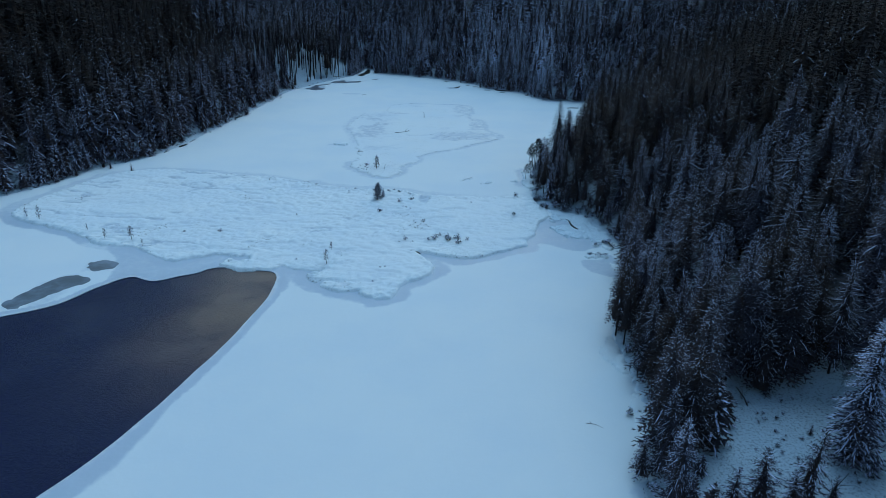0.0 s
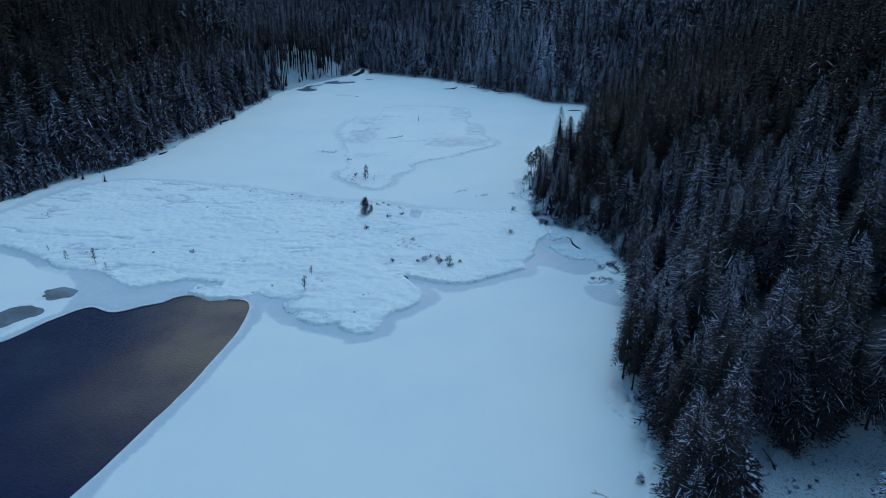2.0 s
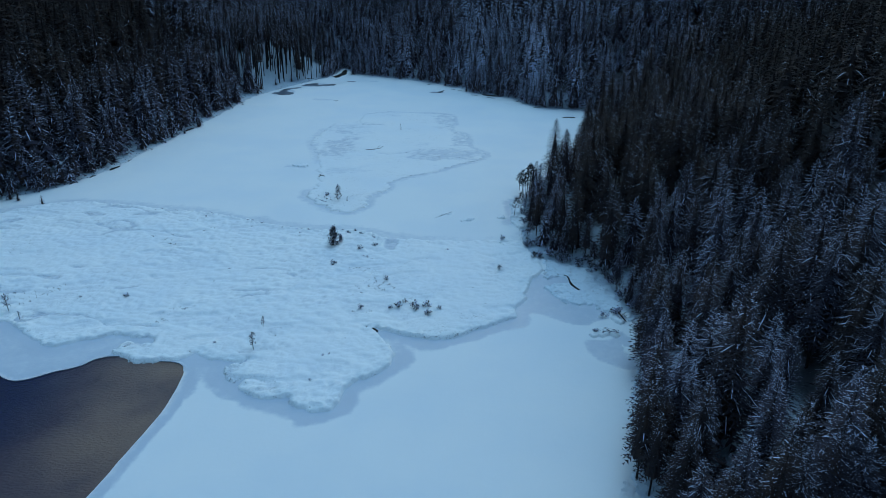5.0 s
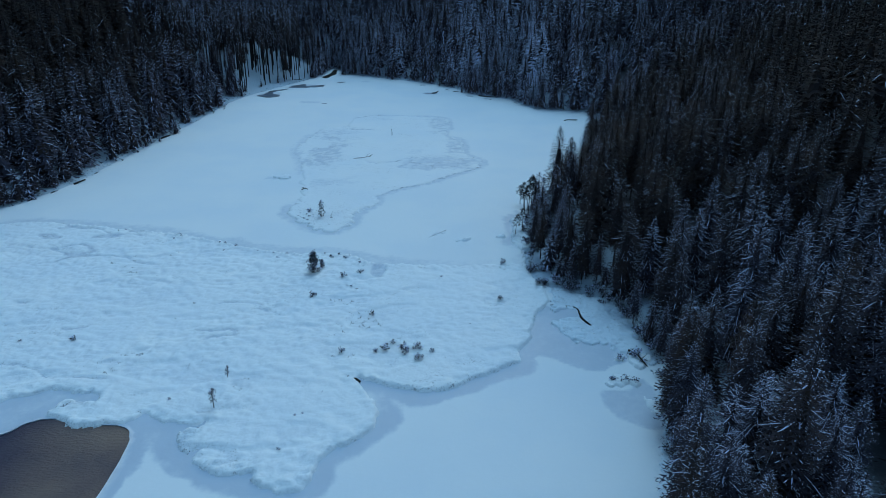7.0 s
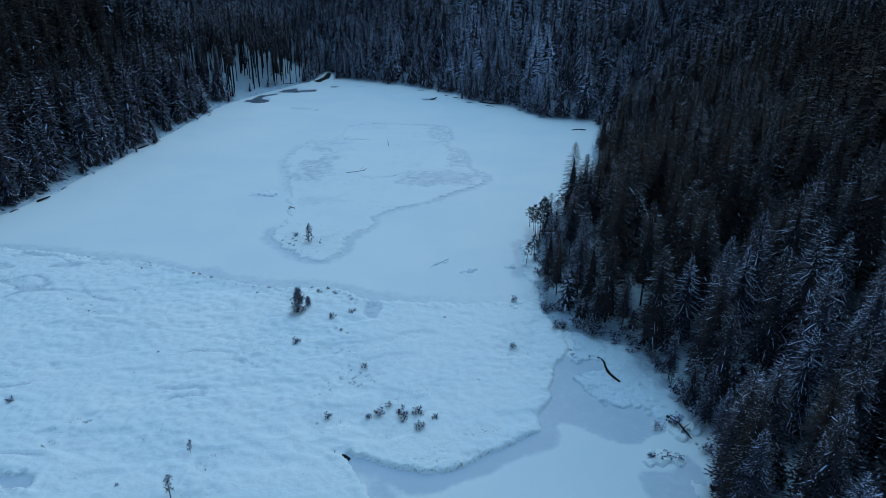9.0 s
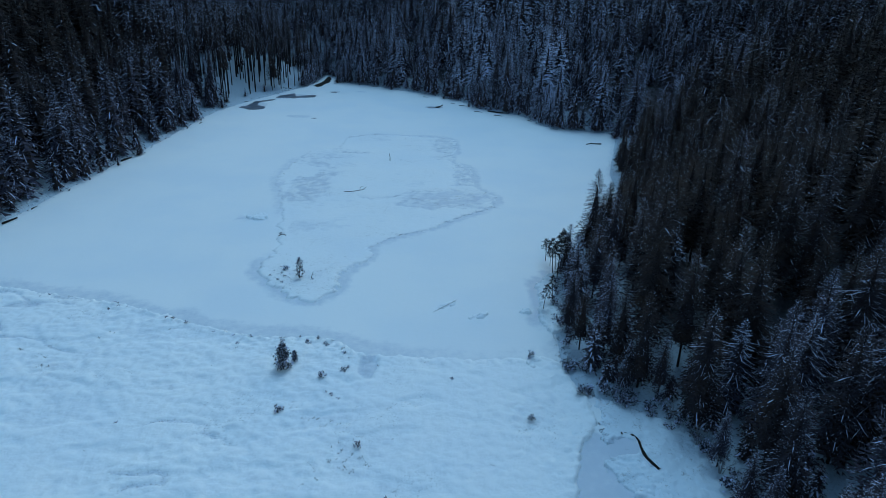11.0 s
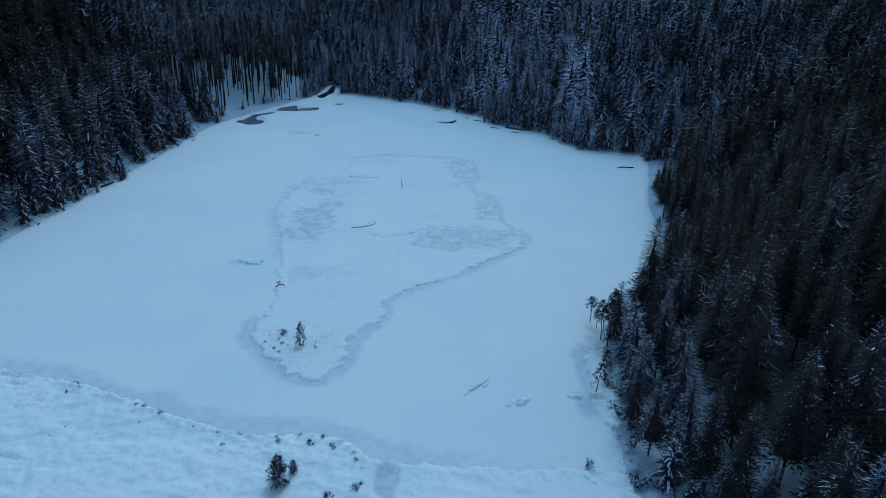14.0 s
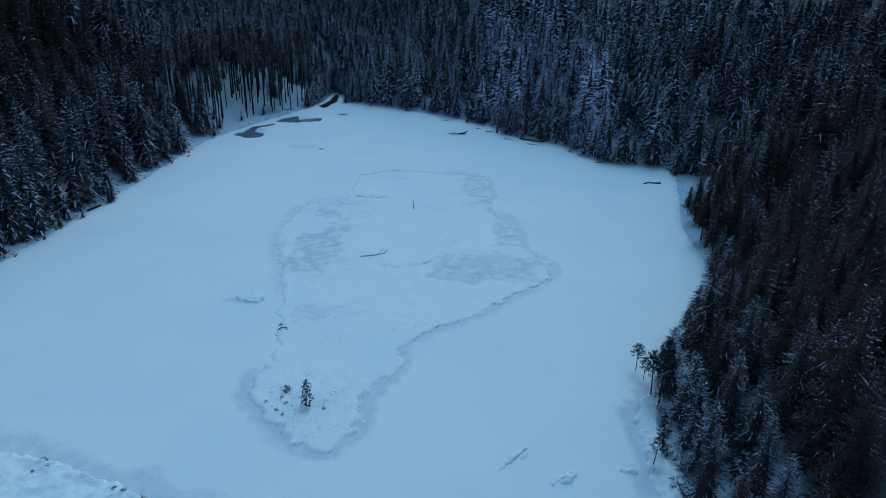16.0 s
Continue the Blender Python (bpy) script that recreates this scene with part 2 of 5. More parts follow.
def water_material():
    m, n, l, b = shader("peat_water_sky_tint")
    shelf_reflection = mathn(n, l, "MULTIPLY", attr(n, "shelf_reflection"), ramp(n, l, noise_at(n, l, 0.085, 3), -0.05, 0.7), True)
    # brown patches and navy base paint cloud and sky reflections over the peat colour
    l.new(mixc(n, l, shelf_reflection, (0.005, 0.008, 0.044), (0.205, 0.140, 0.108)), b.inputs["Base Color"])
    b.inputs["Roughness"].default_value = 0.14
    b.inputs["IOR"].default_value = 1.33
    b.inputs["Specular IOR Level"].default_value = 0.40
    chop = mathn(n, l, "ADD", noise_at(n, l, 1.6, 3, 0.6, (1, 2.2, 1)), mathn(n, l, "MULTIPLY", noise_at(n, l, 5.0, 3), 0.4))
    chop = mathn(n, l, "MULTIPLY", chop, ramp(n, l, noise_at(n, l, 0.10, 2), -0.1, 0.7))
    bump(n, l, b, chop, 1.0, 0.16)
    return m


def ice_material(name, colour):
    m, n, l, b = shader(name)
    l.new(mixc(n, l, ramp(n, l, noise_at(n, l, 0.22, 5, 0.6), 0.38, 0.68), colour, tuple(c * 2.6 for c in colour)), b.inputs["Base Color"])
    b.inputs["Roughness"].default_value = 0.3
    bump(n, l, b, noise_at(n, l, 1.5, 3), 0.2, 0.05)
    return m


SNOW_ICE = snow_material("snow_on_ice", 0.775, 0.12)
SNOW_BOG = snow_material("snow_on_bog", 0.81, 0.7)
SNOW_ISLE = snow_material("snow_on_far_bog", 0.79, 0.3)
# marsh and land snow made dimmer and bluer: tree shade is in the colour
SNOW_MARSH_SHADED = snow_material("shaded_snow_on_marsh", 0.72, 1.2, 1.07)
SNOW_LAND_SHADED = snow_material("shaded_snow_on_land", 0.52, 1.5, 1.12)
NEEDLE = needle_material("spruce_needles", (0.029, 0.0235, 0.0255), 0.25)
PINE = needle_material("pine_needles", (0.013, 0.0145, 0.015), 0.18)
BARK = bark_material("spruce_bark", (0.014, 0.013, 0.014))
FROSTED = bark_material("frosted_twigs", (0.16, 0.165, 0.18))
DEADWOOD = bark_material("grey_dead_wood", (0.032, 0.032, 0.034))
PEAT = bark_material("wet_peat", (0.012, 0.011, 0.010))
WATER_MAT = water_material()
THIN_ICE = ice_material("thin_wet_ice", (0.062, 0.075, 0.098))
DARK_ICE = ice_material("dark_melt_water", (0.05, 0.06, 0.08))
GREY_ICE = ice_material("grey_melt_water", (0.085, 0.10, 0.135))
GRASS = bark_material("dead_grass", (0.040, 0.041, 0.044))


def mesh_from(name, verts, faces, mats, attrs=None, mat_index=None, smooth=True):
    """A mesh from arrays of corners and of triangles or quads."""
    me = bpy.data.meshes.new(name)
    verts, faces = np.asarray(verts, np.float32), np.asarray(faces, np.int32)
    k = faces.shape[1]
    me.vertices.add(len(verts))
    me.vertices.foreach_set("co", verts.ravel())
    me.loops.add(faces.size)
    me.loops.foreach_set("vertex_index", faces.ravel())
    me.polygons.add(len(faces))
    me.polygons.foreach_set("loop_start", np.arange(0, faces.size, k, dtype=np.int32))
    if mat_index is not None:
        me.polygons.foreach_set("material_index", np.asarray(mat_index, np.int32))
    me.polygons.foreach_set("use_smooth", np.full(len(faces), smooth))
    for key, val in (attrs or {}).items():
        me.attributes.new(key, "FLOAT", "POINT").data.foreach_set("value", np.asarray(val, np.float32))
    me.update(calc_edges=True)
    for mt in mats:
        me.materials.append(mt)
    return me


def grid(x0, x1, y0, y1, step):
    nx, ny = int(round((x1 - x0) / step)) + 1, int(round((y1 - y0) / step)) + 1
    gx, gy = np.meshgrid(np.linspace(x0, x1, nx), np.linspace(y0, y1, ny))
    i = (np.arange(ny - 1)[:, None] * nx + np.arange(nx - 1)[None]).ravel()
    return gx.ravel(), gy.ravel(), np.stack([i, i + 1, i + nx + 1, i + nx], 1)


def part(name, me, parent, label=""):
    ob = new(name, me)
    ob.parent = parent
    return tagged(ob, label)


# ---- ground ----
def build_ground():
    # close cells round the lake, wide ones out to the horizon
    xs = np.concatenate([np.linspace(-2400, -330, 24), np.linspace(-310, -150, 30), np.arange(-148, 100, 2.0), np.linspace(102, 300, 40), np.linspace(320, 2400, 24)])
    ys = np.concatenate([np.linspace(-2400, -220, 24), np.linspace(-200, 0, 50), np.arange(2, 400, 2.0), np.linspace(402, 600, 40), np.linspace(620, 2600, 24)])
    gx, gy = [a.ravel() for a in np.meshgrid(xs, ys)]
    nx, ny = len(xs), len(ys)
    i = (np.arange(ny - 1)[:, None] * nx + np.arange(nx - 1)[None]).ravel()
    z = ground_height(gx, gy)
    # darker under the forest; the clearing's extra 0.22 also paints its trees' shade
    me = mesh_from("ground", np.stack([gx, gy, z], 1), np.stack([i, i + 1, i + nx + 1, i + nx], 1), [SNOW_LAND_SHADED],
                   {"wet": np.zeros(len(gx)), "dirt_shade": np.maximum((0.36 + 0.22 * (sdf(CLEARING, gx, gy) > -1)) * sstep(0.1, 0.5, z) * sstep(9, 2, z), 1.0 * sstep(1.5, 4.0, z) * (sdf(CLEARING, gx, gy) < 0) * ~((gx < -45) & (gy > 296) & (z < 16)))})
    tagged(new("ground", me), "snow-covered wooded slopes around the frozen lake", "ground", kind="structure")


build_ground()


def wet_ice(x, y):
    """Where slush shows through the snow on the ice: along bogs, open water and inlets."""
    wob = 0.8 * (fbm(x / 5, y / 5, 3, 21) - 0.5)
    db, dw, di, dl = -sdf(BOG, x, y), -sdf(WATER, x, y), -sdf(ISLE, x, y), sdf(LAKE, x, y)
    front = sstep(136, 126, y)
    back = 1 - front
    w = sstep(3.0, 1.6, db * (1 - 0.3 * back) + 3.2 * wob) * (0.40 + 0.16 * back * sstep(8, -4, x) - 0.15 * back * sstep(0, 10, x) + 0.6 * front * sstep(0.25, 0.5, fbm(x / 14, y / 14, 2, 25)))
    w = np.maximum(w, sstep(2.0, 1.3, (dw + 0.7 * wob) / (1 + 1.0 * sstep(62, 50, y))) * 1.0)
    w = np.where((dw < 0.5) & (y < 101), 0.42 + 0.5 * sstep(0.3, 0.55, dw), w)
    w = np.maximum(w, 0.64 * sstep(2.5, 1.2, di + 1.5 * wob) * sstep(186, 178, y))
    w = np.maximum(w, 0.6 * sstep(1.9, 0.5, di + 1.3 * wob) * sstep(-24, -14, x))
    w = np.maximum(w, 0.5 * sstep(3.2, 0.6, di + 3.0 * wob) * sstep(-24, -28, x) * sstep(198, 206, y) * sstep(250, 242, y))
    w = np.maximum(w, 0.5 * sstep(2.5, 0.3, dl + 2 * wob))
    for cx, cy, rx, ry, amount in ((24.4, 131, 2.2, 2.0, 1.0),  
                                   (-63, 104.5, 3.4, 3.0, 0.5), (-66.5, 94.5, 4.0, 7.6, 0.5), (22.5, 48, 3, 5, 1.0), (-61.5, 311, 4, 7, .6), (-51, 330, 8, 4.2, .6), (-43.5, 295, 5, 2.6, 0.55),
                                   (1, 314.5, 3.5, 2, 1.2), (-35, 200, 3, 2.2, 0.6), (-28, 341, 2.5, 1.2, 0.8), (9, 148.5, 9, 1.2, 0.4), (-17, 155, 6, 1.6, 0.5)):
        r = np.hypot((x - cx) / rx, (y - cy) / ry) + 0.5 * wob
        w = np.maximum(w, amount * sstep(1.05, 0.75, r))
    for outline, amount in ((SLUSH_BAY, 0.85), (SLUSH_COVE, 0.8), (SLUSH_GAP, 0.78)):
        w = np.maximum(w, amount * sstep(-0.5, 0.15, sdf(outline, x, y) + 0.9 * wob))
    w = np.maximum(w, 0.85 * sstep(2.0, 1.3, -sdf(BANK, x, y) + 1.3 * wob) * sstep(155, 160, y))
    return w


def build_ice():
    from mathutils.geometry import delaunay_2d_cdt
    gx, gy, _ = grid(-110, 62, 20, 386, 1.4)
    gx = gx + 0.5 * (hash2(gx * 10, gy * 10, 3) - 0.5)
    gy = gy + 0.5 * (hash2(gx * 10, gy * 10, 4) - 0.5)
    keep = (sdf(LAKE, gx, gy) > -3.0) & (sdf(WATER, gx, gy) < -0.8)
    inner = np.stack([gx[keep], gy[keep]], 1)
    # closer corners where slush meets snow
    fx, fy, _ = grid(-100, 36, 40, 140, 0.55)
    fx = fx + 0.2 * (hash2(fx * 10, fy * 10, 5) - 0.5)
    fb, fw = -sdf(BOG, fx, fy), -sdf(WATER, fx, fy)
    slushy = np.minimum.reduce([np.abs(sdf(o, fx, fy)) for o in (SLUSH_BAY, SLUSH_COVE, SLUSH_GAP)])
    close = (fw > 0.4) & ((np.abs(fb - 1.8) < 2.2) | (fw < 4.0) | (slushy < 1.1))
    inner = np.concatenate([inner, np.stack([fx[close], fy[close]], 1)])
    # the broken edge of the open water
    u = np.arange(len(WATER))
    cen = WATER.mean(0)
    away = (WATER - cen) / np.linalg.norm(WATER - cen, axis=1)[:, None]
    hole = WATER + away * (0.5 * (fbm(u * 0.21, u * 0.0, 3, 31) - 0.5))[:, None]
    rim = np.array([(-190, -140), (70, -140), (70, 392), (-190, 392)], float)
    pts = np.concatenate([hole, rim, inner])
    nh = len(hole)
    edges = [(i, (i + 1) % nh) for i in range(nh)] + [(nh + i, nh + (i + 1) % 4) for i in range(4)]
    co, _, tris, *_ = delaunay_2d_cdt([Vector(p) for p in pts], edges, [], 1, 1e-4)
    co = np.array([(c.x, c.y) for c in co])
    tris = np.array([t for t in tris if len(t) == 3])
    mid = co[tris].mean(1)
    tris = tris[sdf(hole, mid[:, 0], mid[:, 1]) < 0]
    # low swells of drifted snow, level at the water
    z = 0.05 * (fbm(co[:, 0] / 9, co[:, 1] / 9, 3, 41) - 0.5)
    z[:nh] = 0.0
    w = wet_ice(co[:, 0], co[:, 1])
    verts = np.column_stack([co, z])
    # the thickness of the ice, down to the water
    low = verts[:nh] - (0, 0, 0.3)
    j = np.arange(nh)
    k = (j + 1) % nh
    base = len(verts)
    side = np.concatenate([np.stack([j, k, base + k], 1), np.stack([j, base + k, base + j], 1)])
    me = mesh_from("lake_ice", np.concatenate([verts, low]), np.concatenate([tris, side]), [SNOW_ICE],
                   {"wet": np.concatenate([w, np.ones(nh)]), "dirt_shade": np.zeros(base + nh)})
    tagged(new("lake_ice", me), "frozen lake surface under smooth blue-white snow", "lake ice", kind="structure")


build_ice()


def build_water():
    gx, gy, quads = grid(-124, -26, 0, 108, 1.5)
    d = sdf(WATER, gx, gy)
    keep = (d[quads] > -2.5).any(1)
    used = np.unique(quads[keep])
    index = np.full(len(gx), -1)
    index[used] = np.arange(len(used))
    # brown peat under the eastern edge, also standing in for warm cloud reflections; deep water beyond
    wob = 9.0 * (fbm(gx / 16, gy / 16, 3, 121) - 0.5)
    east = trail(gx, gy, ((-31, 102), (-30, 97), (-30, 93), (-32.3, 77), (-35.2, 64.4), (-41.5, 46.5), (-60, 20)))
    shelf_reflection = sstep(19, 2, east + 0.4 * wob) * sstep(57, 91, gy + 0.5 * wob)
    me = mesh_from("open_water", np.stack([gx, gy, np.full(len(gx), -0.13)], 1)[used], index[quads[keep]], [WATER_MAT], {"shelf_reflection": shelf_reflection[used]})
    tagged(new("open_water", me), "dark open water in the ice, peat brown and sky reflections in its colour", "water", kind="structure")


build_water()


def bog_sheet(name, outline, step, height, bump_high, scallop, label, marks=None, category="bog island", mat=None, edge=1.0):
    """Snow-laden peat that stands above the ice, with a scalloped lip, hummocks and hollows."""
    (x0, y0), (x1, y1) = outline.min(0) - 3, outline.max(0) + 3
    gx, gy, quads = grid(x0, x1, y0, y1, step)
    d = sdf(outline, gx, gy)
    d = d + scallop * (fbm(gx / 3.2, gy / 3.2, 4, 51) - 0.5) + 0.8 * scallop * (np.sqrt(np.abs(fbm(gx / 1.3, gy / 1.3, 2, 57) - 0.5) * 2) - 0.45)
    lip = sstep(-0.12, 0.2, d)
    # rounded cushions: the folds between them lie low
    fold = np.abs(fbm(gx / 2.3, gy / 1.9, 3, 61) - 0.5) * 2
    fold2 = np.abs(fbm(gx / 0.95, gy / 0.9, 2, 63) - 0.5) * 2
    hollow = sstep(0.55, 0.68, fbm(gx / 8.0, gy / 4.5, 3, 67))
    rugged = 0.40 + 0.60 * sstep(0.40, 0.62, fbm(gx / 17, gy / 13, 2, 69))
    hump = (np.sqrt(fold) * 0.65 + np.sqrt(fold2) * 0.45 - 0.4) * rugged
    z = -0.35 + lip * (0.35 + height) + bump_high * lip * (hump - 0.45 * hollow)
    z = z + 0.9 * height * np.exp(-((d - 0.9) / 0.9) ** 2) * (np.sqrt(fold2) - 0.35) * lip
    z = np.maximum(z, -0.35 + 0.46 * lip)
    near_edge = sstep(-0.3, -0.05, d) * sstep(0.8, 0.15, d)
    wet = 0.34 * sstep(0.69, 0.72, fbm(gx / 8.0, gy / 4.5, 3, 67)) * sstep(2.5, 4.0, d)
    patch = sstep(0.5, 0.7, fbm(gx / 9, gy / 7, 3, 71))
    # edge heath, plus dark bands that paint the shade under the lip
    dirt_shade = 0.42 * near_edge * (0.2 + patch) + lip * patch * (0.08 + 0.4 * sstep(0.14, 0.02, fold))
    thin = sstep(-0.34, -0.12, d) * sstep(0.2, 0.02, d)
    dirt_shade = np.maximum(dirt_shade * (0.4 + 0.6 * edge), 0.7 * edge * thin * (0.25 + 0.75 * sstep(0.35, 0.5, fbm(gx / 5, gy / 5, 2, 105))))
    if marks:
        w2, d2, low = marks(gx, gy, d)
        wet, dirt_shade, z = np.maximum(wet, w2), np.maximum(dirt_shade, d2), z - low
    keep = (d[quads] > -1.0).any(1)
    used = np.unique(quads[keep])
    index = np.full(len(gx), -1)
    index[used] = np.arange(len(used))
    me = mesh_from(name, np.stack([gx, gy, z], 1)[used], index[quads[keep]], [mat or SNOW_BOG], {"wet": wet[used], "dirt_shade": dirt_shade[used]})
    return tagged(new(name, me), label, category, kind="structure")


def oval(cx, cy, rx, ry, turn=0.0, n=14):
    a = np.arange(n) * 2 * math.pi / n
    c, q = math.cos(radians(turn)), math.sin(radians(turn))
    k = 1 + 0.14 * np.sin(3 * a + cx) + 0.08 * np.sin(5 * a + cy)
    return np.stack([cx + k * (rx * np.cos(a) * c - ry * np.sin(a) * q), cy + k * (rx * np.cos(a) * q + ry * np.sin(a) * c)], 1)


ISLE_CRACKS = (
    ((-25, 267), (-23.5, 268.1), (-18.2, 272), (-9.5, 273.2), (-0.8, 270.9), (6.3, 269.5)),
    ((3.1, 254.5), (8.3, 252.8), (7.6, 251), (4.2, 249.3), (3.3, 246.2)), ((1.5, 262.5), (6.8, 261.2)), ((2, 258.4), (7, 257.6)), ((0.5, 266.4), (6.4, 265.6)),
    ((6.6, 246.4), (8.4, 240.1), (12.1, 238.3), (12, 231.2), (11.9, 227.3)), ((7.7, 231.5), (9.5, 234.4), (12.1, 235)), ((8, 229), (10, 227), (12, 228)),
    ((7, 224), (8.9, 225.1), (12.2, 225), (13.3, 222.3)), ((6.5, 221), (8.9, 218.8), (6.3, 217.5)),
    ((-35.6, 244.8), (-33.5, 242.3), (-31.4, 241.7)), ((-30.3, 256.7), (-25.4, 255.3), (-24.3, 251.7), (-16.8, 251.4)), ((-33.5, 246.5), (-28, 247.5), (-23, 246)),
    ((-32, 222.8), (-29.3, 222.4)), ((-14, 214.5), (-11.5, 213), (-7.7, 214.6), (-2.6, 219), (3.7, 219.4)))


def isle_marks(x, y, d):
    """Slushy cracks between the smooth pans of the far bog."""
    wob = fbm(x / 3.5, y / 3.5, 4, 81) - 0.5
    wx_, wy_ = x + 1.6 * (fbm(x / 1.7, y / 1.7, 3, 117) - 0.5), y + 1.6 * (fbm(x / 1.7, y / 1.7, 3, 119) - 0.5)
    near = np.full(len(x), 1e9)
    for line in ISLE_CRACKS:
        near = np.minimum(near, trail(wx_, wy_, line))
    broken = sstep(0.3, 0.5, fbm(x / 2.4, y / 2.4, 2, 83))
    line = sstep(0.42, 0.12, near) * (0.25 + 0.75 * broken)
    halo = sstep(2.2, 0.5, near + 2.2 * wob)
    band = sstep(1.0, 0.6, np.hypot((x - 5) / 16.5, (y - 213.6 - 0.12 * x) / 7.4) + 0.9 * wob)
    fan = sstep(1.0, 0.6, np.hypot((x - 4.2) / 4.2, (y - 261) / 9) + 0.7 * wob)
    lobes = sstep(1.0, 0.6, np.hypot((x - 10.4) / 4.8, (y - 230) / 15) + 0.8 * wob) * (0.3 + 0.7 * sstep(0.40, 0.54, fbm(x / 2.6, y / 4, 3, 89)))
    left = sstep(1.05, 0.5, np.hypot((x + 29.5) / 10.5, (y - 226) / 30) + 0.8 * wob) * (0.25 + 0.75 * sstep(0.40, 0.50, fbm(x / 4.5, y / 7, 3, 87)))
    low = sstep(1.0, 0.6, np.hypot((x + 23.5) / 4.6, (y - 195.5) / 4) + 0.9 * wob)
    knot = sstep(1.0, 0.6, np.hypot((x + 34.5) / 2.2, (y - 222) / 6) + 0.8 * wob)
    rim = sstep(0.8, 0.2, np.abs(d - 0.1)) * sstep(0.32, 0.5, fbm(x / 7, y / 7, 2, 91)) * sstep(-20, -12, x)
    hair = sstep(0.22, 0.04, np.abs(d - 0.15)) * sstep(-26, -14, x) * sstep(225, 215, y) * (0.3 + 0.7 * broken)
    slush = np.maximum.reduce([band, 0.95 * left, 0.8 * fan, 0.95 * lobes, 0.65 * low, 0.8 * knot, 0.6 * halo])
    fine = sstep(0.34, 0.62, fbm(x / 1.6, y / 1.2, 3, 103))
    crack = sstep(0.07, 0.012, np.abs(fbm(x / 2.6, y / 1.8, 3, 93) - 0.5)) * slush
    wet = np.maximum(0.72 * slush * (0.55 + 0.45 * fine), np.maximum(0.9 * line, 0.75 * rim))
    tip = sstep(184, 176, y)
    return wet * (1 - tip), np.maximum.reduce([0.72 * line, 0.66 * crack, 0.3 * rim, 0.5 * hair, 0.4 * tip * sstep(0.45, 0.62, fbm(x / 1.1, y / 0.9, 3, 143))]), 0.10 * slush + 0.06 * line - 0.12 * tip * sstep(-0.2, 0.6, d)


def marsh_marks(x, y, d):
    """A still pool beside the brook, its bank undercut."""
    pool = sstep(1.0, 0.8, np.hypot((x - 24.4) / 1.9, (y - 131.0) / 1.7) + 0.5 * (fbm(x / 1.5, y / 1.5, 3, 121) - 0.5))
    arm = sstep(1.1, 0.5, trail(x, y, ((24.5, 130.5), (22.5, 129.6), (20.5, 128.8))) + 0.6 * (fbm(x, y, 2, 123) - 0.5))
    pool = np.maximum(pool, arm)
    slit = trail(x, y, ((24.6, 132.9), (25.8, 132.7), (26.25, 131.8), (26.2, 130.4), (26.4, 128.9), (27.2, 127.2)))
    tuftiness = sstep(0.5, 0.62, fbm(x / 0.7, y / 1.1, 3, 127))
    return 0.95 * pool, 0.5 * tuftiness * (1 - pool) * sstep(0.45, 0.6, fbm(x / 3, y / 3, 2, 129)), np.maximum(0.35 * pool, 0.16 * sstep(0.5, 0.15, slit))


def main_marks(x, y, d):
    """A narrow slushy bay cut into the back edge, and shallow frozen rills."""
    bay = sstep(1.0, 0.7, np.hypot((x + 5.9) / 1.5, (y - 146.0) / 3.6) + 0.4 * (fbm(x / 2, y / 2, 2, 95) - 0.5))
    rill = sstep(0.035, 0.008, np.abs(fbm(x / 15, y / 7, 3, 97) - 0.5)) * sstep(0, -30, x) * sstep(0.42, 0.55, fbm(x / 9, y / 9, 2, 99))
    return np.maximum(0.7 * bay, 0.6 * rill), 0.45 * rill, 0.30 * bay + 0.18 * rill


bog_sheet("bog_main", BOG, 0.31, 0.36, 0.48, 0.8, "hummocky snow-covered bog island frozen into the lake", main_marks)
bog_sheet("bog_far", ISLE, 0.42, 0.09, 0.12, 2.0, "low snow-covered bog island with slushy cracks", isle_marks, mat=SNOW_ISLE)
MARSH = ring([(22.6, 138.1), (22.4, 134.5), (22.0, 131.5), (22.0, 127.6), (22.6, 124.2), (24.2, 122.2), (26.6, 121.0), (28.4, 121.6), (29.3, 120), (31.5, 116.8), (33, 115), (37, 121.5), (36.5, 130), (31, 139), (27, 140.5)], 5)
bog_sheet("bog_marsh", MARSH, 0.20, 0.12, 0.65, 2.6, "hummocky snowy marsh at the mouth of a brook", marsh_marks, mat=SNOW_MARSH_SHADED)
bog_sheet("shore_bank", BANK, 0.22, 0.30, 0.5, 1.2, "rounded snowy bank at the tip of the wooded shore", category="snow bank", edge=0.3)
EAST_LINE = [p for p in SHORE_EAST if 15 < p[1] < 112]
EAST_BANK = ring([(x - 0.6 - 0.5 * math.sin(0.23 * y), y) for x, y in EAST_LINE] + [(x + 2.2, y) for x, y in reversed(EAST_LINE)], 5)
bog_sheet("shore_bank", EAST_BANK, 0.24, 0.22, 0.5, 1.1, "crumbled snowy bank along the wooded shore", marsh_marks, "snow bank", SNOW_MARSH_SHADED, 0.4)
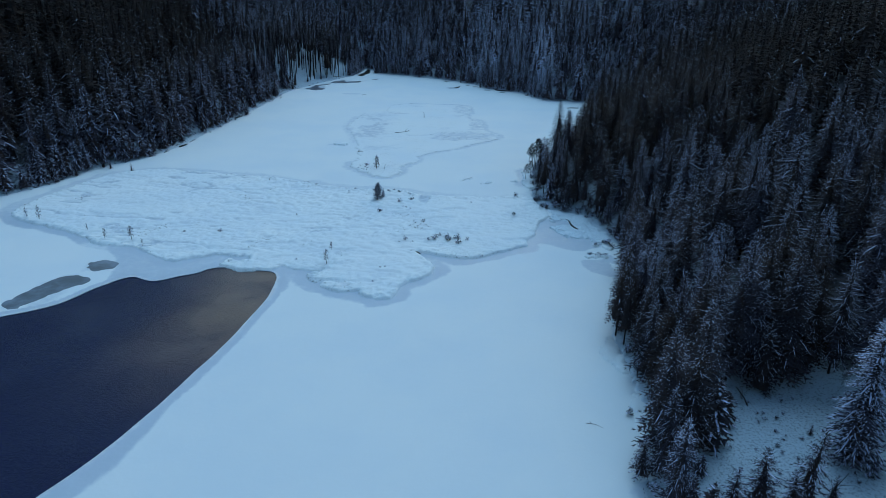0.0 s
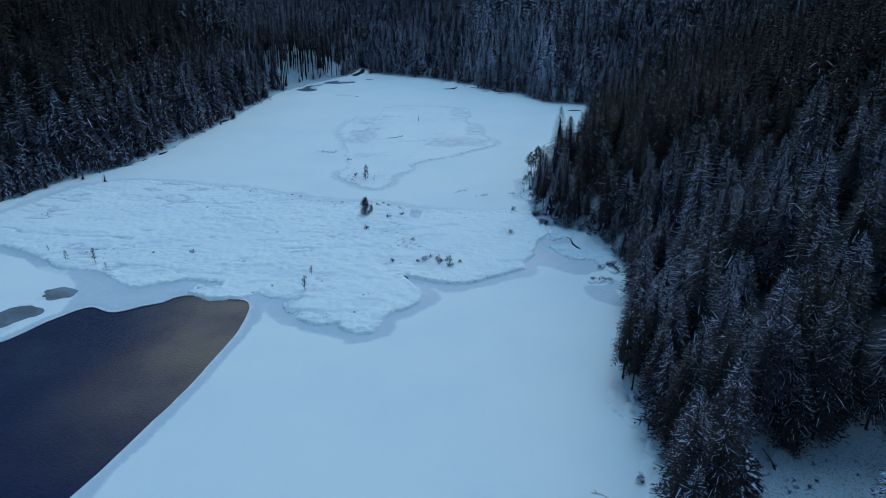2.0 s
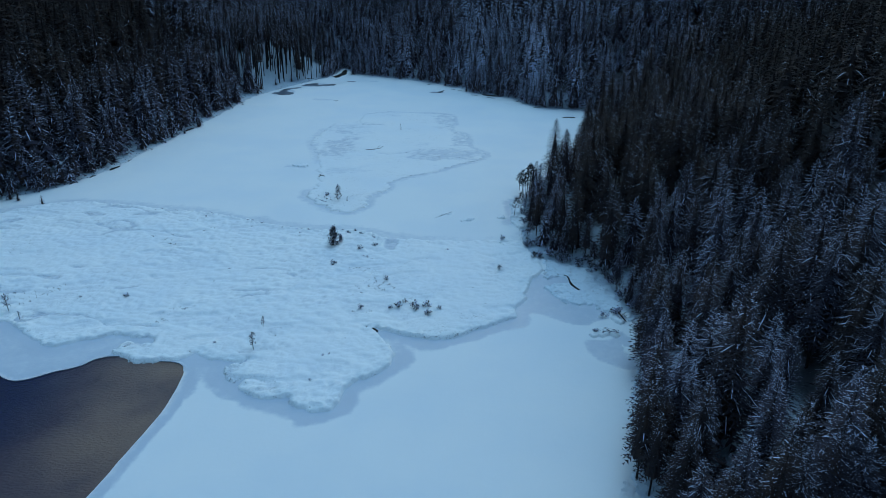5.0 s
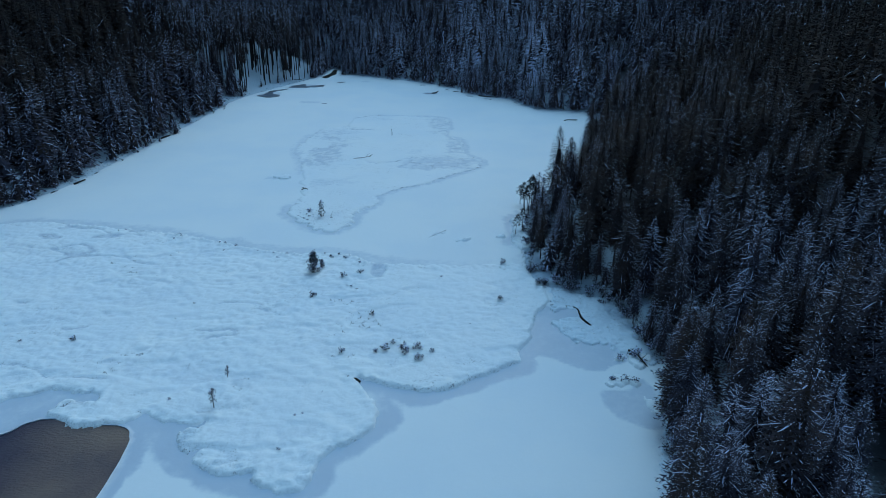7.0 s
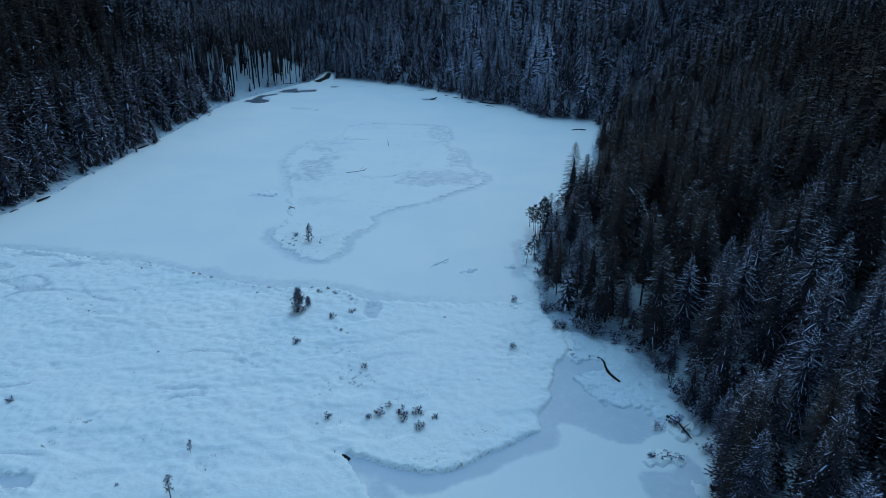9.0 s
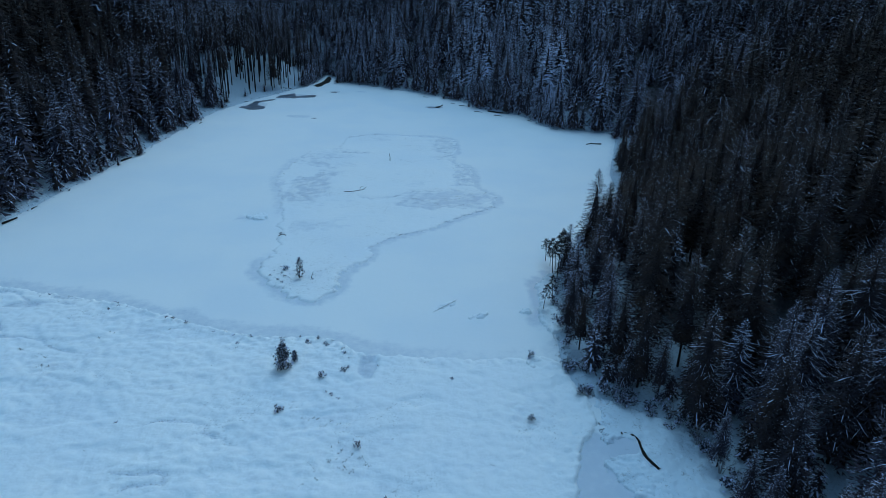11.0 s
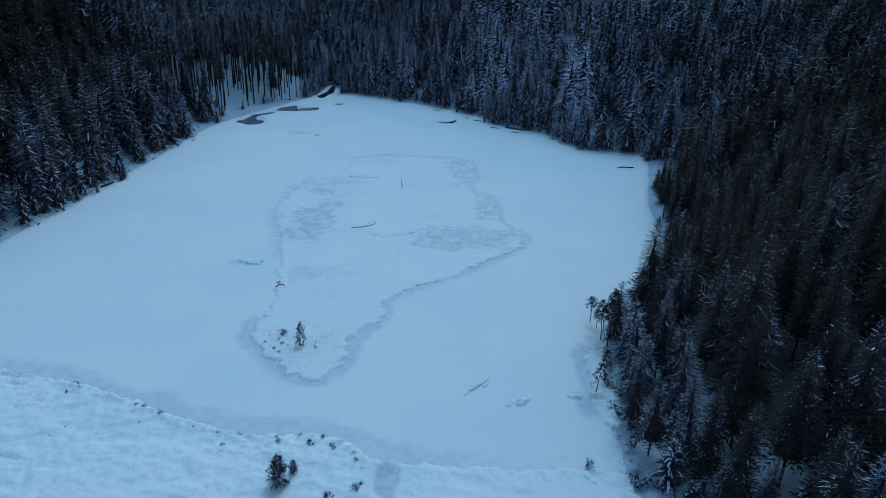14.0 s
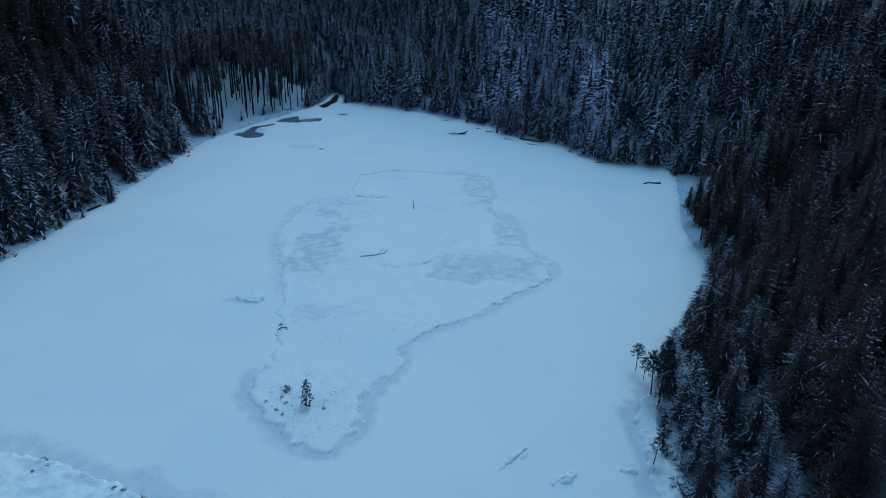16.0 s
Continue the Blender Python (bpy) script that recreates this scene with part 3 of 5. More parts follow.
for cx, cy, rx, ry, turn, hi in ((28.3, 112.4, 2.1, 1.2, 5, 0.5), (29.4, 117.7, 1.1, 0.9, 0, 0.5), (31.6, 117.6, 1.7, 2.4, -20, 0.5), (31.8, 106.5, 1.3, 3.0, 20, 0.4), 
                                 (-33.6, 200.5, 2.0, 2.2, 5, 0.3), (9.9, 160.7, 2.0, 0.9, 20, 0.5), (16.7, 162.1, 0.7, 0.6, 0, 0.45), (4.3, 163.2, 2.6, 0.3, 47, 0.15), (12.8, 143.4, 1.2, 0.8, 30, 0.5), (16.3, 148.0, 1.4, 0.9, 60, 0.7), (21.1, 50.7, 1.1, 1.0, 0, 0.8), (23.6, 75.5, 1.4, 4.6, 0, 0.3), (24.0, 62.0, 1.2, 5.0, -6, 0.3)):
    bog_sheet("bog_hummock", ring(oval(cx, cy, rx, ry, turn), 4), 0.22, hi * 0.55, 0.55, 1.3, "small snow-capped hummock standing in the ice", category="hummock", edge=0.15)


def puddle(name, cx, cy, rx, ry, turn, z, mat, label):
    """A dark pool of melt water on the ice, with an uneven edge."""
    o = ring(oval(cx, cy, rx, ry, turn, 22), 4)
    ang = np.arange(len(o))
    o = o + (o - (cx, cy)) * (0.7 * (fbm(np.cos(ang * 2 * math.pi / len(o)) * 1.6 + cx, np.sin(ang * 2 * math.pi / len(o)) * 1.6 + cy, 3, 101) - 0.5))[:, None]
    n = len(o)
    inner = (o - (cx, cy)) * 0.9 + (cx, cy)
    v = np.concatenate([np.column_stack([o, np.full(n, z - 0.03)]), np.column_stack([inner, np.full(n, z)]), [[cx, cy, z]]])
    j = np.arange(n)
    k = (j + 1) % n
    f = np.concatenate([np.stack([j, k, n + k], 1), np.stack([j, n + k, n + j], 1), np.stack([n + j, n + k, np.full(n, 2 * n)], 1)])
    return tagged(new(name, mesh_from(name, v, f, [mat])), label, "melt pool", kind="structure")


for cx, cy, rx, ry, turn in ((-37.7, 292.6, 1.0, 0.5, 10), (1.2, 314.6, 2.6, 0.9, 0), (-37.7, 339, 1.7, 1.3, 0)):
    puddle("melt_pool", cx, cy, rx, ry, turn, 0.045, DARK_ICE if cx == -37.7 and cy < 300 else GREY_ICE, "dark pool of melt water near the far shore")


def pool(name, outline, z, mat, label):
    """A pool with an uneven outline, filled by triangles."""
    o = ring(outline, 6)
    o = o + np.stack([fbm(o[:, 0] / 1.4, o[:, 1] / 1.4, 3, 131) - 0.5, fbm(o[:, 0] / 1.4, o[:, 1] / 1.4, 3, 133) - 0.5], 1) * 1.3
    bm = bmesh.new()
    top = [bm.verts.new((x, y, z)) for x, y in o]
    low = [bm.verts.new((x, y, z - 0.06)) for x, y in o]
    for i in range(len(o)):
        k = (i + 1) % len(o)
        bm.faces.new((low[i], low[k], top[k], top[i]))
    bmesh.ops.triangulate(bm, faces=[bm.faces.new(top)])
    me = bpy.data.meshes.new(name)
    bm.to_mesh(me)
    bm.free()
    me.materials.append(mat)
    return tagged(new(name, me), label, "melt pool", kind="structure")


pool("melt_pool", [(-65.3, 103.2), (-65.4, 105.2), (-63.7, 106.8), (-60.7, 106), (-60.5, 104), (-61.4, 102.7), (-63, 102.2)], 0.045, THIN_ICE, "oval pool of grey wet ice beside the snow")
pool("melt_pool", [(-71.2, 88.5), (-70.4, 93.1), (-69, 96.9), (-67.1, 99.6), (-64.9, 100.2), (-62, 98.5), (-62.2, 96.7), (-64.3, 95), (-66.2, 91.4), (-68.8, 87.2)], 0.045, THIN_ICE, "long pool of grey wet ice beside the open water")
pool("melt_pool", [(-66, 306.5), (-63.8, 311.5), (-63, 317.5), (-58, 322), (-57.6, 320), (-61, 315.5), (-60.8, 312), (-57.2, 308), (-58, 304.8), (-61, 303.6)], 0.045, GREY_ICE, "bent grey pool of melt water on the ice")
pool("melt_pool", [(-57.4, 327), (-53, 334), (-51.5, 333), (-50.6, 328.8), (-47.5, 331), (-44.2, 331.8), (-43.4, 328), (-48, 326.4), (-50.5, 325.2), (-55.5, 325)], 0.045, GREY_ICE, "long grey pool of melt water on the ice")
pool("inlet_water", [(-47.9, 352.4), (-47.2, 356), (-46.2, 360.5), (-45.6, 366), (-45.4, 374), (-44.2, 374), (-43.2, 366), (-43.0, 360.5), (-44.4, 355), (-45, 351.5), (-46, 349.5)], 0.06, PEAT, "black open water where a stream enters the lake")



# ---- trees ----
def bough_set(rng, height, radius, count, base, spine, line, droop, taper=0.68, fork=0.5, ridge=0.5, reach=0.2, broad=0.22, inner=0.0):
    """A spruce crown: drooping boughs in a spiral, each a dark toothed frond whose tip turns up, with thin lines of snow along its spine and side twigs."""
    V, F, S = [], [], []
    for i in range(count):
        f = ((i + rng.random()) / count) ** 0.85
        z0 = base + (height - base) * f * 0.985
        long = radius * (1 - f) ** taper * (0.72 + 0.28 * min(1, f * 6)) * rng.uniform(0.68, 1.14) + 0.14
        az = i * 2.39996 + rng.uniform(-0.4, 0.4)
        pitch = radians(55 * f ** 3 - droop * (1 - f ** 2) + rng.uniform(-7, 7))
        c, s = math.cos(az), math.sin(az)
        bend = rng.uniform(-0.10, 0.10)
        pts = []
        r, z, a = 0.03 * long, 0.0, pitch
        for k in range(spine + 1):
            pts.append((r, bend * r * k / spine, z))
            r += math.cos(a) * long / spine
            z += math.sin(a) * long / spine
            a += radians((-34 if k < spine * 0.5 else 62) / spine)
        lade = rng.choice((0.6, 0.8, 0.9, 1.0, 1.1))
        half = long * (broad + 0.09 * rng.random())
        sag = 0.4 * half

        def at(u, v, w):
            V.append((c * u - s * v, s * u + c * v, z0 + w))
            return len(V) - 1

        n0 = len(V)
        for k in range(spine + 1):
            at(*pts[k])
            S.append(0.3 * lade)
        for k in range(spine):
            for side in (-1, 1):
                u = (k + 0.9) / spine
                w = half * (0.45 + 1.1 * u) * (1.08 - u) * 1.7 * rng.uniform(0.65, 1.25)
                rr = pts[0][0] + (pts[-1][0] - pts[0][0]) * min(u + reach * rng.uniform(0.3, 1.5), 1.1)
                zz = pts[k][2] * 0.1 + pts[k + 1][2] * 0.9 - sag * (w / (half + 1e-6)) * rng.uniform(0.1, 1.1)
                t = at(rr, pts[k][1] + side * w, zz)
                S.append(lade * rng.choice((0.0, 0.1, 0.2, 0.4)))
                root = n0 + k
                if spine > 3:
                    # a narrow tooth: daylight between the twigs
                    g = rng.uniform(0.35, 0.6)
                    root = at(*[pts[k][j] + (pts[k + 1][j] - pts[k][j]) * g for j in range(3)])
                    S.append(0.2 * lade)
                F.append((root, n0 + k + 1, t) if side < 0 else (n0 + k + 1, root, t))
                if rng.random() < fork:
                    # a thin line of snow along the side twig
                    q0, q1, q2 = pts[k], pts[k + 1], (rr, pts[k][1] + side * w, zz)
                    g, h = rng.uniform(0.3, 0.8), 0.3 * line + 0.02
                    wide = line * rng.uniform(0.6, 1.5)
                    root = [q0[j] + (q1[j] - q0[j]) * g for j in range(3)]
                    start = rng.uniform(inner, inner + 0.35)
                    root = [root[j] + (q2[j] - root[j]) * start for j in range(3)]
                    mid = [root[j] * 0.5 + q2[j] * 0.5 for j in range(3)]
                    m = [at(root[0], root[1], root[2] + h), at(mid[0] + wide, mid[1], mid[2] + h), at(q2[0], q2[1], q2[2] + h + 0.03), at(mid[0] - wide, mid[1], mid[2] + h)]
                    full = rng.uniform(0.6, 1.45) * lade
                    S.extend((0.8 * full, full, 0.9 * full, full))
                    F += [(m[0], m[1], m[2]), (m[0], m[2], m[3])] if side > 0 else [(m[1], m[0], m[2]), (m[2], m[0], m[3])]
        if rng.random() < ridge:
            # snow along the spine, thickest half-way out
            h, wide = 0.3 * line + 0.03, line * rng.uniform(0.6, 1.4)
            full = rng.uniform(0.75, 1.5) * lade
            last = None
            for k in range(spine // 4, spine + 1):
                u = k / spine
                w = wide * max(0.12, 1 - (2 * u - 1.1) ** 2)
                x, y, z = pts[k]
                pair = (at(x, y - w, z + h), at(x, y + w, z + h))
                near = full * (0.55 + 0.45 * min(1, 2 * u)) * rng.uniform(0.55, 1.15)
                S.extend((near, near))
                if last:
                    F += [(last[0], pair[0], pair[1]), (last[0], pair[1], last[1])]
                last = pair
    # the dense inner body of twigs
    n0 = len(V)
    for k in range(7):
        a = k * 0.8976
        V.append((0.36 * radius * math.cos(a), 0.36 * radius * math.sin(a), base + 0.02 * height * (k % 2)))
        S.append(0.0)
    V.append((0, 0, height * 0.84))
    S.append(0.0)
    F += [(n0 + k, n0 + (k + 1) % 7, n0 + 7) for k in range(7)]
    n0 = len(V)
    # the leader
    for k in range(3):
        a = k * 2.1
        V.append((0.05 * math.cos(a), 0.05 * math.sin(a), height * 0.96))
        S.append(0.2)
    V.append((0, 0, height * 1.01))
    S.append(0.2)
    F += [(n0, n0 + 1, n0 + 3), (n0 + 1, n0 + 2, n0 + 3), (n0 + 2, n0, n0 + 3)]
    return np.array(V), np.array(F), np.array(S)


def stem(height, r0, sides=6, lean=(0.0, 0.0)):
    V, F = [], []
    levels = ((-0.8, 1.15), (0.4, 1.0), (height * 0.5, 0.6), (height * 0.98, 0.08))
    for z, k in levels:
        u = max(z, 0) / height
        for j in range(sides):
            a = 2 * math.pi * j / sides
            V.append((lean[0] * u * u + r0 * k * math.cos(a), lean[1] * u * u + r0 * k * math.sin(a), z))
    for q in range(len(levels) - 1):
        for j in range(sides):
            a, b = q * sides + j, q * sides + (j + 1) % sides
            F += [(a, b, b + sides), (a, b + sides, a + sides)]
    return np.array(V), np.array(F)


rng = random.Random(7)
def spruce_kind(height, radius, base, loads, dense=12.5, line=0.04, fork=0.4, ridge=0.75, inner=0.0):
    """One spruce in several loads of snow: its height, a crown for each load, and its trunk."""
    v, f, s = bough_set(rng, height, radius, int(height * dense), base, 5, line, 20, 0.74, fork, ridge, 0.2, 0.24, inner)
    crowns = [mesh_from("crown", v, f, [NEEDLE], {"snow": s, "load": np.full(len(v), load)}, smooth=False) for load in loads]
    tv, tf = stem(height, 0.009 * height + 0.02)
    return height, crowns, mesh_from("trunk", tv, tf, [BARK])


LINED = ((16, 4.0, 1.6, -0.06), (18, 4.2, 3.0, -0.12), (14, 3.8, 0.8, 0.02), (12, 3.5, 0.5, 0.04))
SPECKLED = ((17, 3.6, 4.0, -0.02), (19, 4.3, 2.0, -0.04), (15, 3.3, 2.0, -0.04))
STEPS = (-0.24, -0.10, 0.03, 0.16)
NEAR_KINDS = [spruce_kind(h, r, b, [load + k for k in STEPS]) for h, r, b, load in LINED]
NEAR_KINDS += [spruce_kind(h, r, b, [load + k for k in STEPS], 13, 0.055, 0.55, 0.12, 0.45) for h, r, b, load in SPECKLED]
TALL_KINDS = [spruce_kind(h, r, b, (-0.16,), 6.5) for h, r, b in ((22, 1.9, 12.5), (24, 2.0, 14.5), (20, 1.9, 9.5), (22, 1.7, 13.0))]


def far_kind(height, radius, base, count, spine, taper=0.68, line=0.12, fork=0.45, droop=22, broad=0.24, ridge=0.75, inner=0.0):
    v, f, s = bough_set(rng, height, radius, count, base, spine, line, droop, taper, fork, ridge, 0.12, broad, inner)
    tv, tf = stem(height, 0.011 * height + 0.03, 5)
    return (np.concatenate([v, tv]), np.concatenate([f, tf + len(v)]), np.concatenate([s, np.zeros(len(tv))]), np.concatenate([np.zeros(len(f)), np.ones(len(tf))]))


MID = [far_kind(h, r, b, 110, 2, 0.75, 0.05, 0.45, 22, 0.26, 0.6, 0.1) for h, r, b in ((16, 4.6, 1.0), (17, 4.3, 1.6), (14, 4.3, 0.5), (18, 4.8, 1.4), (12, 4.1, 0.3), (15, 4.0, 1.0))]
FAR = [far_kind(h, r, b, 60, 2, 0.72, 0.06, 0.3, 22, 0.28) for h, r, b in ((16, 4.7, 3.0), (17, 4.5, 4.0), (14, 4.4, 2.5), (18, 5.0, 4.0), (15, 4.3, 3.0))]
BIG = [far_kind(h, r, b, 125, 2, 0.82, 0.105, 0.8, 24, 0.27, 0.4, 0.1) for h, r, b in ((21, 5.9, 1.0), (22, 5.5, 1.4), (18, 5.4, 0.5), (24, 6.2, 1.2), (15, 4.9, 0.3), (19, 4.9, 0.8))]
BIG_FAR = [far_kind(h, r, b, 64, 2, 0.8, 0.10, 0.6, 24, 0.3, 0.4, 0.1) for h, r, b in ((21, 6.0, 3.5), (22, 5.6, 4.5), (18, 5.6, 2.5), (24, 6.3, 4.0))]
WEST = [far_kind(h, r, b, 110, 3, 0.78, 0.085, 0.6, 22, 0.28, 0.35, 0.15) for h, r, b in ((21, 5.8, 1.0), (22, 5.4, 1.4), (18, 5.2, 0.5), (23, 6.0, 1.2), (15, 4.8, 0.3), (19, 4.8, 0.8))]
TALL = [far_kind(h, r, b, 80, 2) for h, r, b in ((21, 2.2, 10.5), (23, 2.1, 13.0), (20, 2.0, 9.5), (22, 1.8, 12.0))]


def scatter(x0, x1, y0, y1, step, seed):
    gx, gy, _ = grid(x0, x1, y0, y1, step)
    r1, r2, r3 = [np.random.RandomState(seed + k).rand(len(gx)) for k in range(3)]
    return gx + (r1 - 0.5) * step * 0.9, gy + (r2 - 0.5) * step * 0.9, r3


def forest(name, x, y, pick, kinds, load, label):
    """Many trees as one sheet of woodland."""
    z = ground_height(x, y)
    rs = np.random.RandomState(len(x))
    V, F, S, M, L = [], [], [], [], []
    n0 = 0
    for k, (v, f, s, mi) in enumerate(kinds):
        sel = np.where((pick * len(kinds)).astype(int) == k)[0]
        if not len(sel):
            continue
        turn, size = rs.rand(len(sel)) * 6.283, rs.uniform(0.60, 1.14, len(sel))
        broad = size * rs.uniform(0.98, 1.25, len(sel))
        c, q = np.cos(turn) * broad, np.sin(turn) * broad
        vx = v[None, :, 0] * c[:, None] - v[None, :, 1] * q[:, None] + x[sel][:, None]
        vy = v[None, :, 0] * q[:, None] + v[None, :, 1] * c[:, None] + y[sel][:, None]
        vz = v[None, :, 2] * (size * rs.uniform(0.9, 1.1, len(sel)))[:, None] + z[sel][:, None]
        V.append(np.stack([vx, vy, vz], 2).reshape(-1, 3))
        F.append((f[None] + (np.arange(len(sel)) * len(v))[:, None, None]).reshape(-1, 3) + n0)
        S.append(np.tile(s, len(sel)))
        M.append(np.tile(mi, len(sel)))
        lo = load(x[sel], y[sel]) if callable(load) else np.full(len(sel), load)
        L.append(np.repeat(lo + rs.uniform(-0.09, 0.09, len(sel)), len(v)))
        n0 += len(v) * len(sel)
    me = mesh_from(name, np.concatenate(V), np.concatenate(F), [NEEDLE, BARK], {"snow": np.concatenate(S), "load": np.concatenate(L)}, np.concatenate(M), smooth=False)
    return tagged(new(name, me), label, "forest", kind="stuff")


def hill_load(x, y):
    """More snow low down and along the shore, less on the steep upper slopes."""
    d = -sdf(LAKE, x, y)
    return 0.14 * np.exp(-d / 14.0) - 0.02 + sstep(0, 20, x) * (0.07 * sstep(170, 140, y) - 0.18 * sstep(175, 190, y) * sstep(280, 248, y) + 0.23 * sstep(-12, 22, y - 272 - 0.95 * (x - 57)) * sstep(250, 275, y)) - sstep(125, 150, y) * sstep(0, 20, x) * (0.04 * sstep(195, 178, y) * sstep(3, 12, d) + 0.17 * sstep(262, 240, y))


# the shore wood on the east side: single trees near, woodland behind
ex, ey, ep = scatter(18, 150, 0, 345, 5.0, 11)
ed = -sdf(LAKE, ex, ey)
ok = (ed > 0.6) & (sdf(CLEARING, ex, ey) < np.where(ey < 56, -0.9, 0.5)) & (ex > 0) & (ed < 84) & (ey > 24) & (ex < 40 + 0.75 * (ey + 30))
ex, ey, ep, ed = ex[ok], ey[ok], ep[ok], ed[ok]
ok = ~((ed < 4.5) & (ey > 158) & (ey < 183)) & ~((ed < 4.0) & (ey > 186) & (ey < 238))
ex, ey, ep, ed = ex[ok], ey[ok], ep[ok], ed[ok]
single = (ed < np.where((ey > 45) & (ey < 215), 40, 27)) & (ey < 240) & (ey > 36)
head = (ey > 238) & ~single


def plant(kind, x, y, turn, size, label, name="spruce_tree", group="shore spruces"):
    height, crowns, trunk = kind
    # the load of snow differs from tree to tree; the wood round the headland carries least
    rank = int(1.2 + 2.6 * ((x * 3.37 + y * 1.91) % 1) + 0.6 * (105 < y < 135) + 0.2 * (y <= 105) - 1.1 * (x > 28 and 137 < y < 260) - 0.5 * (x > 38 and 140 < y < 260))
    rank = max(rank, 0)
    crown = crowns[min(rank, len(crowns) - 1)]
    z = float(ground_height(np.array([x]), np.array([y]))[0])
    e = tagged(new(name), label, "tree", group)
    part("crown", crown, e)
    part("trunk", trunk, e)
    e.matrix_world = pose(x, y, z, 0, 0, turn) @ Matrix.Diagonal((size, size, size, 1))
    return e


for k, (x, y, p, d) in enumerate(zip(ex[single], ey[single], ep[single], ed[single])):
    size = 0.78 + 0.38 * ((p * 7.31) % 1)
    if 146 < y < 186 and d < 10:
        size *= 0.50 + 0.045 * d
    elif 186 <= y < 218 and d < 10:
        size *= 0.74 + 0.026 * d
    elif d < 3:
        size *= 0.82
    # the headland's trees carry their snow in small flecks
    kind = 4 + int(p * 3) if 138 < y < 215 and p * 9.7 % 1 < 0.75 else int(p * len(NEAR_KINDS))
    plant(NEAR_KINDS[kind], x, y, 360 * ((p * 13.7) % 1), size, "tall dark spruce dusted with snow on the lake shore")
# a close row right at the water's edge, and the dark wall behind the clearing
row = ring(SHORE_EAST, 5)
row = row[(row[:, 1] > 53) & (row[:, 1] < 109) & (row[:, 0] > 15)]
for k, (x, y) in enumerate(row[::2]):
    x, y = x + 1.2 + 1.3 * ((k * 0.618) % 1), y + 1.5 * ((k * 0.414) % 1)
    if 77 < y < 87:
        x += 3.0
    plant(NEAR_KINDS[(4, 1, 6, 0, 5, 2)[k % 6]], x, y, 137 * k, 0.62 + 0.26 * ((k * 0.37) % 1), "dark spruce standing at the edge of the ice")
for k, (x, y) in enumerate(((33.4, 67.2), (36.6, 68.6), (39.8, 69.4), (43.2, 69.0), (46.4, 69.8), (49.6, 68.4), (52.8, 66.0), (35.0, 72.0), (41.4, 72.6), (47.8, 73.2))):
    plant(NEAR_KINDS[(1, 4, 0, 5, 3)[k % 5]], x, y, 97 * k, 0.85 + 0.2 * ((k * 0.618) % 1), "tall dark spruce behind the snowy clearing")
for x, y, h in ((41.6, 206.5, 0.5), (44.2, 211, 0.55), (46.6, 219, 0.8), (47.6, 228, 0.8), (30.2, 180.2, 0.95), (33.0, 182.5, 0.85)):
    plant(NEAR_KINDS[int(x * 7) % len(NEAR_KINDS)], x, y, 37 * x, h, "dark spruce leaning out over the shore")
for x, y, h in ((34.4, 122.2, 0.5), (35.0, 118.6, 0.55), (35.4, 115.0, 0.45), (34.2, 110.6, 0.5), (33.4, 106.8, 0.5), (33.6, 127.6, 0.45), (32.4, 102.8, 0.55), (27.0, 141.6, 0.5), (30.6, 139.6, 0.55)):
    plant(NEAR_KINDS[(2, 4, 6)[int(x * 7) % 3]], x, y, 37 * x, h, "small dark spruce at the edge of the marsh")
inner = ~single & ~head & (ed < 50)
forest("spruce_forest_east", ex[inner], ey[inner], ep[inner], MID, hill_load, "dense dark spruce forest lightly dusted with snow on a slope")
upper = ~single & ~head & (ed >= 50)
forest("upper_forest_east", ex[upper], ey[upper], ep[upper], FAR, hill_load, "dark spruce forest on the upper slope")
head &= (ep * 5.3 % 1 < 0.5) & (ed > 2.5)
ix, iy, ip = scatter(58, 190, 190, 330, 9.0, 83)
fill = -sdf(LAKE, ix, iy)
fill = (fill > 38) & (fill < 125)
forest("upper_forest_east", ix[fill], iy[fill], ip[fill], FAR, lambda x, y: hill_load(x, y) - 0.05, "dark spruce forest closing the upper slope")
forest("spruce_forest_north_east", ex[head], ey[head], ep[head], BIG, lambda x, y: hill_load(x, y) + 0.11, "dusky spruce forest with snowy boughs at the lake's far corner")


def edge_trees(seed, count):
    """Small trees that close the foot of the forest, right at the ice."""
    rs = np.random.RandomState(seed)
    k = rs.randint(0, len(LAKE), count)
    q = LAKE[k] + (np.roll(LAKE, -1, 0)[k] - LAKE[k]) * rs.rand(count, 1) + rs.normal(0, 2.2, (count, 2))
    d = -sdf(LAKE, q[:, 0], q[:, 1])
    return q[(d > 0.7) & (d < 5.0)]


def understorey():
    """Young spruces that fill the gaps at the forest's foot on the east shore."""
    ux, uy, up = scatter(18, 60, 38, 250, 2.9, 83)
    ud = -sdf(LAKE, ux, uy)
    ok = (ud > 1.3) & (ud < 9) & (up < 0.62) & (sdf(CLEARING, ux, uy) < 0.3) & ~((uy > 156) & (uy < 184) & (ud < 4.0))
    forest("young_spruce_belt", ux[ok], uy[ok], (up[ok] * 9.7) % 1, UNDER, -0.02, "belt of young snowy spruces at the forest's foot")


UNDER = [far_kind(h, r, b, 76, 3) for h, r, b in ((5.5, 1.9, 0.2), (7.5, 2.2, 0.2), (3.8, 1.5, 0.1))]
understorey()
wx, wy, wp = scatter(-210, -66, 110, 330, 5.6, 23)
wd = -sdf(LAKE, wx, wy)
ok = (wd > 2.6) & (wd < 50) & (wx < 0) & ~((wy > 311) & (wd < 34))
